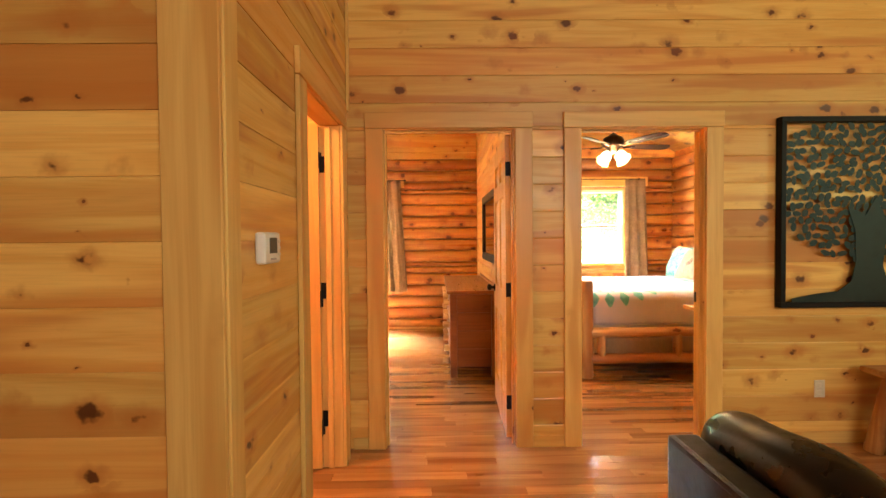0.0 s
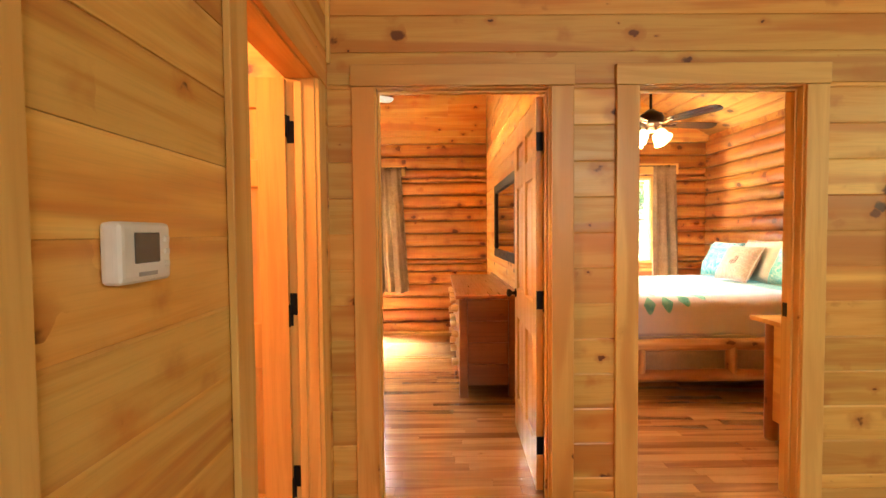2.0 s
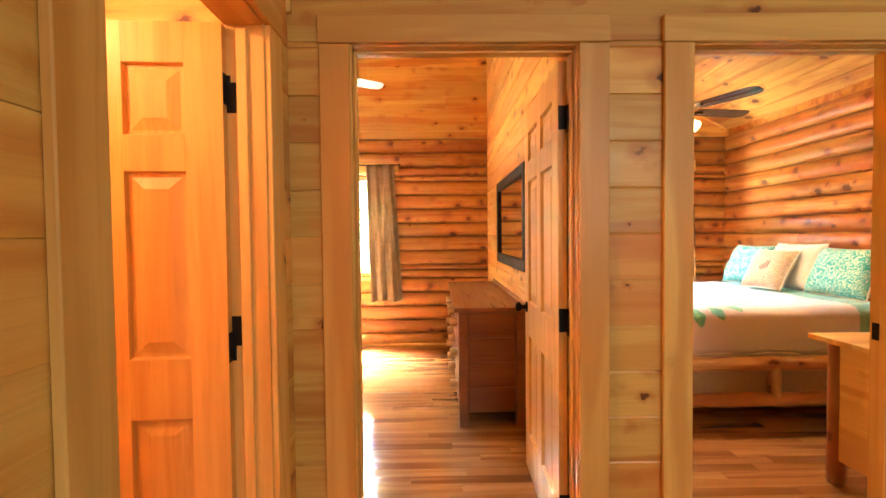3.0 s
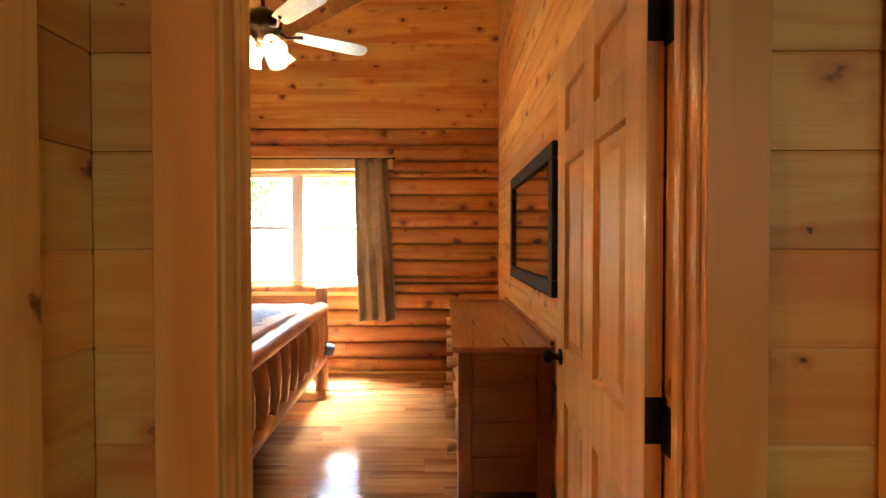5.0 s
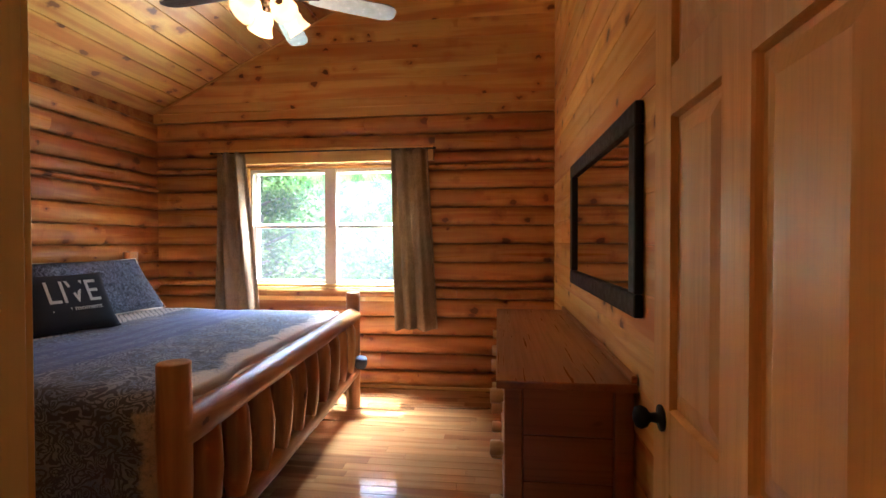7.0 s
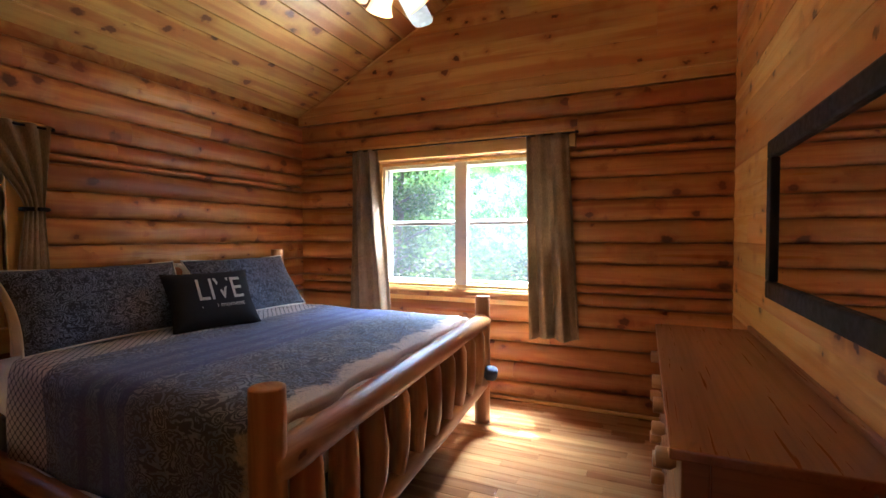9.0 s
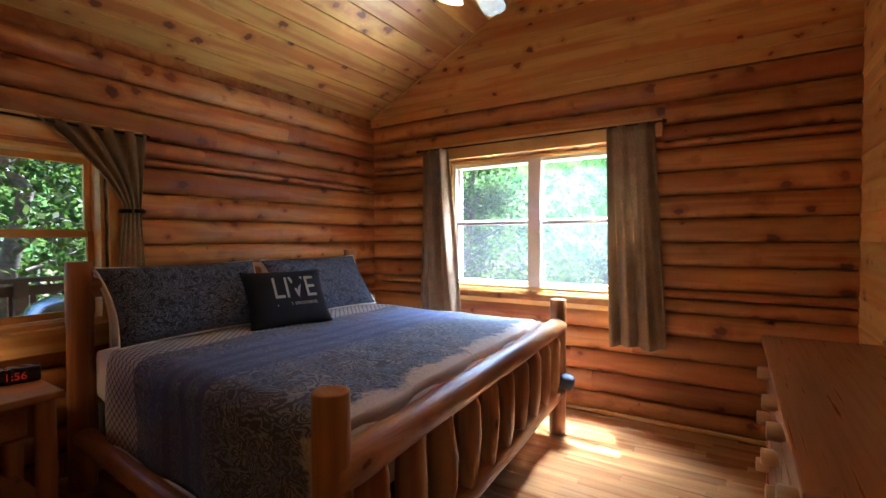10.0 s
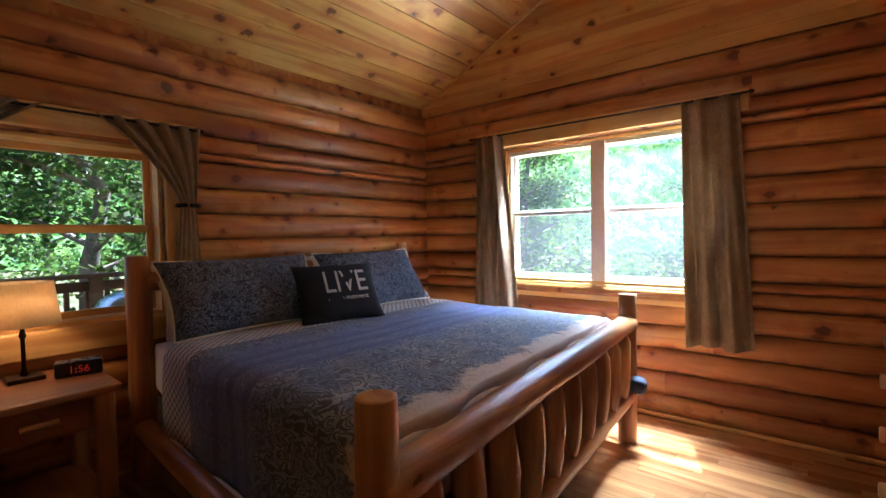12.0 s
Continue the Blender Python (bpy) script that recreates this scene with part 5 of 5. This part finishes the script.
part("crown", tree_plate(), ART, metal_art, "pierced metal leaves")
bm = bmesh.new()
tx = (AX0 + AX1) / 2 - 0.04
flat_shape(bm, [(tx - 0.50, AZ0 + 0.036), (tx + 0.58, AZ0 + 0.036), (tx + 0.58, AZ0 + 0.075), (tx + 0.40, AZ0 + 0.085), (tx + 0.24, AZ0 + 0.10), (tx + 0.13, AZ0 + 0.16), (tx + 0.095, AZ0 + 0.27), (tx + 0.11, AZ0 + 0.42),
                (tx + 0.22, AZ0 + 0.62), (tx + 0.12, AZ0 + 0.56), (tx + 0.05, AZ0 + 0.72), (tx - 0.02, AZ0 + 0.60), (tx - 0.14, AZ0 + 0.66), (tx - 0.09, AZ0 + 0.50), (tx - 0.08, AZ0 + 0.30), (tx - 0.11, AZ0 + 0.17),
                (tx - 0.20, AZ0 + 0.105), (tx - 0.34, AZ0 + 0.09), (tx - 0.50, AZ0 + 0.06)], AY0 - 0.001, AY0 + 0.0035)
part("trunk", bm, ART, metal_art, "metal trunk and roots")

PLATE = plain("ivory_plastic", (0.72, 0.62, 0.44), 0.4, spot=0.05)
outlet = thing("wall_outlet", (2.54, YP0 - 0.001, 0.36), "ivory wall outlet cover on the pine boards", "outlet")
part("cover_plate", box(-0.036, 0.036, -0.006, 0, -0.058, 0.058, 0.003), PLATE, outlet)
for z in (-0.024, 0.024):
    part("socket", box(-0.016, 0.016, -0.008, -0.0055, z - 0.014, z + 0.014, 0.003), PLATE, outlet)

thermo = thing("thermostat", (XS + 0.001, 1.512, 1.35), "white plastic thermostat on the pine wall", "thermostat")
TPL = plain("white_plastic", (0.74, 0.71, 0.64), 0.45, spot=0.04)
part("housing", box(0, 0.036, -0.074, 0.065, -0.052, 0.052, 0.012, 3), TPL, thermo)
part("display", box(0.0355, 0.0375, -0.04, 0.028, -0.018, 0.034, 0.001), plain("grey_display", (0.10, 0.10, 0.085), 0.2), thermo, "grey display window")
for z in (0.022, 0.0, -0.022):
    part("button", box(0.0355, 0.039, 0.04, 0.056, z - 0.006, z + 0.006, 0.002), TPL, thermo)
part("label_strip", box(0.0355, 0.0367, -0.03, 0.02, -0.040, -0.033), plain("grey_print", (0.35, 0.34, 0.31), 0.6), thermo)

LEATHER = plain("dark_brown_leather", (0.006, 0.0045, 0.004), 0.38, spot=0.3, scale=30.0, bump=0.2, Specular_IOR_Level=0.2)
SOFT_LEATHER = plain("creased_leather", (0.006, 0.0045, 0.004), 0.3, spot=0.3, scale=13.0, bump=0.5, Specular_IOR_Level=0.3)
sofa = thing("sofa", (1.525, -0.424, 0), "dark brown leather sofa with a padded back", "sofa", rz=90)


def cushion(w, d, h, seed, r=0.09):
    return soft_box(0, w, 0, d, 0, h, 18, 18, r, 0.035, seed)


part("arm", box(0.0, 0.16, 0.0, 0.75, 0.08, 0.60, 0.04, 3), LEATHER, sofa)
part("arm", box(1.55, 1.71, 0.0, 0.75, 0.08, 0.60, 0.04, 3), LEATHER, sofa)
part("base", box(0.16, 1.55, 0.02, 0.83, 0.08, 0.30, 0.03, 2), LEATHER, sofa)
for x in (0.17, 0.86):
    part("seat_cushion", cushion(0.68, 0.66, 0.18, x), SOFT_LEATHER, sofa, m=pose(x, 0.0, 0.29))
for x in (0.01, 0.90):
    part("back_cushion", cushion(0.88, 0.205, 0.60, x + 3, 0.098), SOFT_LEATHER, sofa, m=pose(x, 0.45, 0.305, -11, 0, 0))
part("back_panel", box(0.003, 1.707, 0.76, 0.85, 0.08, 0.81, 0.015, 2), LEATHER, sofa)
for x in (0.08, 1.63):
    for y in (0.06, 0.78):
        part("foot", box(x - 0.03, x + 0.03, y - 0.03, y + 0.03, 0, 0.08, 0.005), BLACK, sofa)

end_table = thing("log_end_table", (3.02, 2.58, 0), "rustic log end table with splayed legs", "table")
part("top", box(-0.30, 0.32, -0.30, 0.30, 0.50, 0.54, 0.014, 2), LOG_X, end_table)
for x in (-1, 1):
    for y in (-1, 1):
        part("leg", log_bar((x * 0.26, y * 0.24, 0), (x * 0.19, y * 0.18, 0.50), 0.05, x * 3 + y, 12, 7, 0.15), LOG_Z, end_table)
part("shelf", box(-0.22, 0.22, -0.2, 0.2, 0.16, 0.19, 0.01, 2), LOG_X, end_table)

# the lit room behind the side door
wall_closet = wall_core("wall_closet", (0, YS + 0.11, 0), (1, 0, 0), (0, 1, 0), -2.4, XS - 0.11, 0, 2.9, 0.004, [], PINE_WALL, "pine board wall")
ceiling_4 = sloped_ceiling("ceiling_4", -2.45, XS - 0.1, 2.5, 2.501, YS + 0.12, YP0, "pine board ceiling of the small room")
fix = thing("ceiling_light", (-1.5, 2.0, 2.49), "small round ceiling light", "ceiling light")
part("pan", lathe([(0.0, 0.0), (0.14, 0.0), (0.14, -0.025), (0.12, -0.03)], 24), WHITE, fix)
part("bowl", lathe([(0.12, -0.03), (0.11, -0.06), (0.07, -0.085), (0.0, -0.095)], 24), LAMP_GLASS, fix, "lit glass bowl")
bulb("closet_bulb", (-1.5, 2.0, 2.30), 1.9, (1.0, 0.52, 0.22), 0.06)

# ---- outside ----
def leaf_cloth(name, a, b):
    n = Nodes(name)
    r = n.add("NewGeometry").outputs["Random Per Island"]
    o = n.add("ObjectInfo").outputs["Random"]
    c = n.mix(r, a, b)
    hsv = n.add("HueSaturation")
    n.put(hsv.inputs["Value"], n.span(o, 0.0, 1.0, 0.8, 1.2)), n.put(hsv.inputs["Color"], c)
    n.set(Base_Color=hsv.outputs[0], Roughness=0.5)
    tr, mx = n.add("BsdfTranslucent"), n.add("MixShader")
    n.put(tr.inputs[0], hsv.outputs[0])
    mx.inputs[0].default_value = 0.62
    n.put(mx.inputs[1], n.b.outputs[0]), n.put(mx.inputs[2], tr.outputs[0])
    n.put(n.t.nodes["Material Output"].inputs[0], mx.outputs[0])
    return n.m


LEAF = leaf_cloth("woodland_leaf", (0.036, 0.09, 0.014), (0.125, 0.19, 0.04))
BARK = plain("bark", (0.17, 0.15, 0.125), 0.9, spot=0.4, scale=25.0, bump=0.6)


def tree_meshes(seed, h, spread, leaves, low):
    """Trunk with limbs, and a crown of small leaves in uneven clumps along them."""
    rng = random.Random(seed)
    tb, lb = bmesh.new(), bmesh.new()
    pts = [Vector((0.1 * rng.uniform(-1, 1) * i, 0.1 * rng.uniform(-1, 1) * i, h * i / 6)) for i in range(7)]
    add_tube(tb, pts, [0.15 * (1 - 0.13 * i) for i in range(7)], 9, True, 0.2, seed)
    tips = []
    for k in range(16):
        f = rng.uniform(low, 0.98)
        i = min(5, int(f * 6))
        p = pts[i].lerp(pts[i + 1], f * 6 - i)
        a, l = rng.uniform(0, 6.28), spread * rng.uniform(0.6, 1.1) * (1.1 - 0.5 * f)
        q = p + Vector((math.cos(a) * l * 0.5, math.sin(a) * l * 0.5, 0.22 * l))
        e = p + Vector((math.cos(a) * l, math.sin(a) * l, rng.uniform(-0.1, 0.35) * l))
        add_tube(tb, [p, q, e], [0.05, 0.032, 0.012], 6, False)
        tips += [(q, 0.45), (e, 0.6), (q.lerp(e, 0.5), 0.5)]
    for _ in range(leaves):
        c, r = rng.choice(tips)
        d = Vector((rng.gauss(0, 1), rng.gauss(0, 1), rng.gauss(0, 0.7))) * r * 0.62
        o, s = c + d, rng.uniform(0.036, 0.080)
        u = Vector((rng.gauss(0, 1), rng.gauss(0, 1), rng.gauss(0, 0.6))).normalized()
        v = u.cross(Vector((rng.gauss(0, 1), rng.gauss(0, 1), rng.gauss(0, 1)))).normalized()
        lb.faces.new([lb.verts.new(o + u * s * a + v * s * b) for a, b in ((-1, 0), (0, 0.55), (1, 0), (0, -0.55))])
    return tb, lb


def tree(seed, h, spread, leaves, low, at):
    tb, lb = tree_meshes(seed, h, spread, leaves, low)
    root = thing("tree", at, "leafy green woodland tree outside the cabin", "tree", "trees outside")
    part("trunk", tb, BARK, root)
    part("crown", lb, LEAF, root)
    return root


GZ = -1.2
trees = [tree(1, 6.5, 2.2, 8000, 0.12, (-8.0, 5.2, GZ)), tree(2, 7.5, 2.5, 2200, 0.25, (0.5, 14.0, GZ)), tree(3, 5.0, 2.0, 8000, 0.08, (-9.5, 2.6, GZ))]
rng = random.Random(8)
spots = [(-10.5, 6.6), (-12.5, 4.2), (-12.0, 8.5), (-15, 6), (-15, 2.0), (-9.0, 8.6), (-6.4, 14.4), (2.6, 19.0), (6.4, 15.5), (-8.4, 12.6), (-3.2, 22), (-9.5, 21), (7.2, 22), (-18, 9), (-18, 4), (-7.5, 16.5)]
for i, (x, y) in enumerate(spots):
    copy_thing(trees[i % 3], pose(x, y, GZ, 0, 0, rng.uniform(0, 360)))
bush = tree(4, 2.3, 1.3, 3000, 0.08, (-1.2, 12.0, GZ))
for x, y in ((-3.4, 11.4), (-5.6, 12.4), (1.2, 12.6), (3.0, 11.6), (-2.4, 14.2), (-7.6, 11.0), (0.2, 15.2), (-4.4, 15.4), (-7.0, 6.4), (-7.2, 3.4), (-8.6, 7.2)):
    copy_thing(bush, pose(x, y, GZ, 0, 0, rng.uniform(0, 360)))

n = Nodes("forest_floor")
c = n.add("TexCoord").outputs["Object"]
n.set(Base_Color=n.mix(n.span(n.noise(c, 1.4, 5.0), 0.4, 0.6), (0.045, 0.07, 0.02), (0.13, 0.10, 0.05)), Roughness=0.95)
solid("ground", box(-400, 400, -400, 400, GZ - 0.3, GZ), n.m, "leaf-strewn woodland ground", "ground", kind="structure")

# distant woods that emit: daylight and bright gaps are put into the colour
n = Nodes("glowing_woods")
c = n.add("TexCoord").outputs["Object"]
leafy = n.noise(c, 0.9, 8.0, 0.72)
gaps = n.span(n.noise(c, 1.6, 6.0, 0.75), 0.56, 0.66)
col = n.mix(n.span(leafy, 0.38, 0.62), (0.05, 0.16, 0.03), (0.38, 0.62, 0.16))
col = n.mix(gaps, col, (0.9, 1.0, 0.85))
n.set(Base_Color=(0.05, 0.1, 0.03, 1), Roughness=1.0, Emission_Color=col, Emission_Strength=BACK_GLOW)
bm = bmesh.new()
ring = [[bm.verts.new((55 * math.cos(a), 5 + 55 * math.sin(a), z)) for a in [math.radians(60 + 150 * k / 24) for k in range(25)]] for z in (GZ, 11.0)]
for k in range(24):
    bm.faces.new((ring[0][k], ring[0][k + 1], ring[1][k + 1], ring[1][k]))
solid("backdrop", bm, n.m, "backdrop of distant green woods with daylight painted in as glow", "woods", kind="structure")

# eaves and deck
# out-of-view eave, placed to cut the sun coming through the window
solid("eave", box(-4.2, 4.6, YF + 0.13, YF + 0.27, 2.60, 2.70), PINE_TRIM_X, "unseen pine eave that trims the sun patch inside", "roof", kind="structure")
solid("roof", box(-4.3, 5.4, -3.3, 8.0, 5.25, 5.35), BARK, "dark roof over the cabin", "roof", kind="structure")
# out-of-view slab added to keep the sun off the deck railing
solid("porch_roof", box(-6.4, -4.31, -1.0, 9.0, 5.25, 5.35), BARK, "unseen dark slab added to shade the deck and railing", "roof", kind="structure")
DECK = pine("weathered_deck", axis="y", light=(0.16, 0.12, 0.08), dark=(0.09, 0.065, 0.045), red=(0.08, 0.05, 0.03), knots=0.2, rough=0.75)
deck = thing("deck", (0, 0, 0), "weathered wooden deck outside the bedside window", "deck", kind="structure")
for i in range(14):
    x = XL - 0.25 - (i + 1) * 0.145
    part("deck_board", box(x, x + 0.138, 1.5, 7.2, -0.13, -0.09, 0.004), DECK, deck)
railing = thing("deck_railing", (0, 0, 0), "dark weathered deck railing with slim balusters", "railing")
RX = -5.38
part("top_rail", box(RX - 0.07, RX + 0.07, 1.5, 7.2, 1.02, 1.06, 0.005), DECK, railing)
part("upper_rail", box(RX - 0.02, RX + 0.02, 1.5, 7.2, 0.90, 0.99, 0.004), DECK, railing)
part("lower_rail", box(RX - 0.02, RX + 0.02, 1.5, 7.2, 0.0, 0.08, 0.004), DECK, railing)
for y in (2.2, 4.62, 7.0):
    part("post", box(RX - 0.05, RX + 0.05, y - 0.05, y + 0.05, -0.09, 1.02, 0.004), DECK, railing)
for i in range(36):
    part("baluster", box(RX - 0.065, RX - 0.022, 1.6 + i * 0.155, 1.64 + i * 0.155, 0.02, 0.98, 0.003), DECK, railing)
grill = thing("kettle_grill", (-4.35, 4.62, -0.09), "grey metal kettle grill standing on the deck", "grill")
STEEL = plain("scuffed_steel", (0.42, 0.46, 0.50), 0.22, 1.0, spot=0.3, scale=8.0, bump=0.5)
part("lid", lathe([(0.29, 0.83), (0.28, 0.92), (0.22, 1.01), (0.12, 1.06), (0.0, 1.075)], 28), STEEL, grill)
part("bowl", lathe([(0.29, 0.825), (0.27, 0.70), (0.18, 0.60), (0.0, 0.56)], 28), STEEL, grill)
part("handle", add_tube(bmesh.new(), [(-0.06, 0, 1.07), (-0.05, 0, 1.11), (0.05, 0, 1.11), (0.06, 0, 1.07)], [0.012] * 4, 8), BLACK, grill)
for k in range(3):
    a = k * 2.09
    part("leg", add_tube(bmesh.new(), [(0.17 * math.cos(a), 0.17 * math.sin(a), 0.62), (0.30 * math.cos(a), 0.30 * math.sin(a), 0.0)], [0.012, 0.012], 8), STEEL, grill)

# mouldings where the boards meet the slope and the logs
def moulding(p0, p1, r, label):
    return solid("moulding", add_tube(bmesh.new(), [p0, p1], [r, r], 8), PINE_TRIM_X, label, "trim", kind="structure")


moulding((XL + 0.05, YF - 0.045, ZE + SLOPE * 0.05 - 0.005), (XR, YF - 0.045, ZE + SLOPE * (XR - XL) - 0.005), 0.009, "slim pine moulding along the slope")
moulding((XB1 - 0.05, YF - 0.045, ZE + SLOPE * 0.05 - 0.005), (XB0, YF - 0.045, ZE + SLOPE * (XB1 - XB0) - 0.005), 0.009, "slim pine moulding along the slope")
moulding((XL + 0.06, YF - 0.045, LF + 14 * LP + 0.09), (XR, YF - 0.045, LF + 14 * LP + 0.09), 0.008, "slim pine moulding over the logs")


# ---- boards, logs and floor pieces ----
clad(wall_partition, (0, YP0 + 0.015, 0), (1, 0, 0), (0, -1, 0), XS, 4.98, 0.0, 3.3, PITCH, FIRST, [D1, D2], PINE_WALL, seed=11)
clad(wall_partition, (0, YP1 - 0.015, 0), (1, 0, 0), (0, 1, 0), XL + 0.05, XR, 0.0, 3.0, PITCH, FIRST, [D1], PINE_WALL, seed=12)
clad(wall_partition, (0, YP1 - 0.015, 0), (1, 0, 0), (0, 1, 0), XB0, XB1, 0.0, 3.0, PITCH, FIRST, [D2], PINE_WALL, seed=13)
clad(wall_side, (XS - 0.015, 0, 0), (0, 1, 0), (1, 0, 0), YS + 0.015, YP0 - 0.001, 0.0, 3.3, PITCH, FIRST, [D3], PINE_WALL, seed=14)
clad(wall_near, (0, YS + 0.015, 0), (1, 0, 0), (0, -1, 0), -2.49, XS - 0.001, 0.0, 3.3, PITCH, FIRST, [], PINE_WALL, seed=15)
clad(wall_middle, (XR + 0.015, 0, 0), (0, 1, 0), (-1, 0, 0), YP1, YF, 0.0, 4.6, PITCH, FIRST, [], PINE_WALL, seed=16)
clad(wall_far, (0, YF, 0), (1, 0, 0), (0, -1, 0), XL, XR, 0.0, LF + 14 * LP, LP, LF, [WIN_A], PINE_LOG, "log", 0.064, (1.2, 3.0), 21)
clad(wall_far, (0, YF, 0), (1, 0, 0), (0, -1, 0), XL, XR, LF + 14 * LP, 4.6, PITCH, LF + 14 * LP, [], PINE_WALL, "plank", 0.04, (3.4, 5.4), 22)
clad(wall_far, (0, YF, 0), (1, 0, 0), (0, -1, 0), XB0, XB1, 0.0, LF + 14 * LP, LP, LF, [WIN_B], PINE_LOG, "log", 0.064, (1.2, 3.0), 23)
clad(wall_far, (0, YF, 0), (1, 0, 0), (0, -1, 0), XB0, XB1, LF + 14 * LP, 4.2, PITCH, LF + 14 * LP, [], PINE_WALL, "plank", 0.04, (3.4, 5.4), 24)
clad(wall_left, (XL, 0, 0), (0, 1, 0), (1, 0, 0), YP1, YF, 0.0, LF + 14 * LP, LP, LF, [WIN_L], PINE_LOG, "log", 0.064, (1.2, 3.0), 25)
clad(wall_right, (XB1, 0, 0), (0, 1, 0), (-1, 0, 0), YP1, YF, 0.0, LF + 14 * LP, LP, LF, [], PINE_LOG, "log", 0.064, (1.2, 3.0), 26)
for wall, a, b in ((wall_far, (XL + 0.082, YF - 0.082), (XR, YF - 0.055)), (wall_far, (XB0, YF - 0.082), (XB1 - 0.082, YF - 0.055)),
                   (wall_left, (XL + 0.055, YP1), (XL + 0.082, YF - 0.055)), (wall_right, (XB1 - 0.082, YP1), (XB1 - 0.055, YF - 0.055))):
    part("quarter_round", box(a[0], b[0], a[1], b[1], 0.0, 0.028, 0.009, 2), PINE_TRIM_X, wall)


def floor_pieces():
    """Hardwood strips along x; the nearest are pieces of their own, the rest one sheet of strips."""
    rng = random.Random(5)
    rest = bmesh.new()
    w, count = 0.083, 0
    y = -2.99
    while y < YF - 0.01:
        if y < YP0:
            spans = [(-2.5, 5.0)]
        else:
            spans = [(XL, XB1)]
        for a, b in spans:
            x = a - rng.uniform(0, 0.8)
            while x < b:
                l = rng.uniform(0.35, 1.25)
                p, q = max(a, x), min(b, x + l)
                x += l
                if q - p < 0.03:
                    continue
                near = count < 300 and -1.3 < (p + q) / 2 < 2.0 and 2.2 < y < 5.9
                if near:
                    me = prism("floor_board", [(0.0005, -0.02), (w - 0.0005, -0.02), (w - 0.0005, -0.0012), (w - 0.0017, 0.0), (0.0017, 0.0), (0.0005, -0.0012)], q - p - 0.0008)
                    me.materials.append(FLOOR_WOOD)
                    ob = new("floor_board", me)
                    ob.parent = floor
                    ob.location = (p, y, 0)
                    count += 1
                else:
                    v = [(p + 0.0004, y + 0.0005), (q - 0.0004, y + 0.0005), (q - 0.0004, y + w - 0.0005), (p + 0.0004, y + w - 0.0005)]
                    top = [rest.verts.new((*c, 0.0)) for c in v]
                    low = [rest.verts.new((*c, -0.02)) for c in v]
                    rest.faces.new(top)
                    for i in range(4):
                        rest.faces.new((low[i], low[(i + 1) % 4], top[(i + 1) % 4], top[i]))
        y += w
    tagged(part("floor_boards", rest, FLOOR_REST, floor), kind="stuff")


FLOOR_REST = pine("floor_hickory_rest", axis="x", light=(0.56, 0.29, 0.105), dark=(0.45, 0.21, 0.068), red=(0.28, 0.11, 0.035), rough=0.13, relief=0.03, knots=0.5, ksize=0.06, kscale=(2.0, 6.0), vary=0.30, island=True)
lacquer(FLOOR_REST)
floor_pieces()
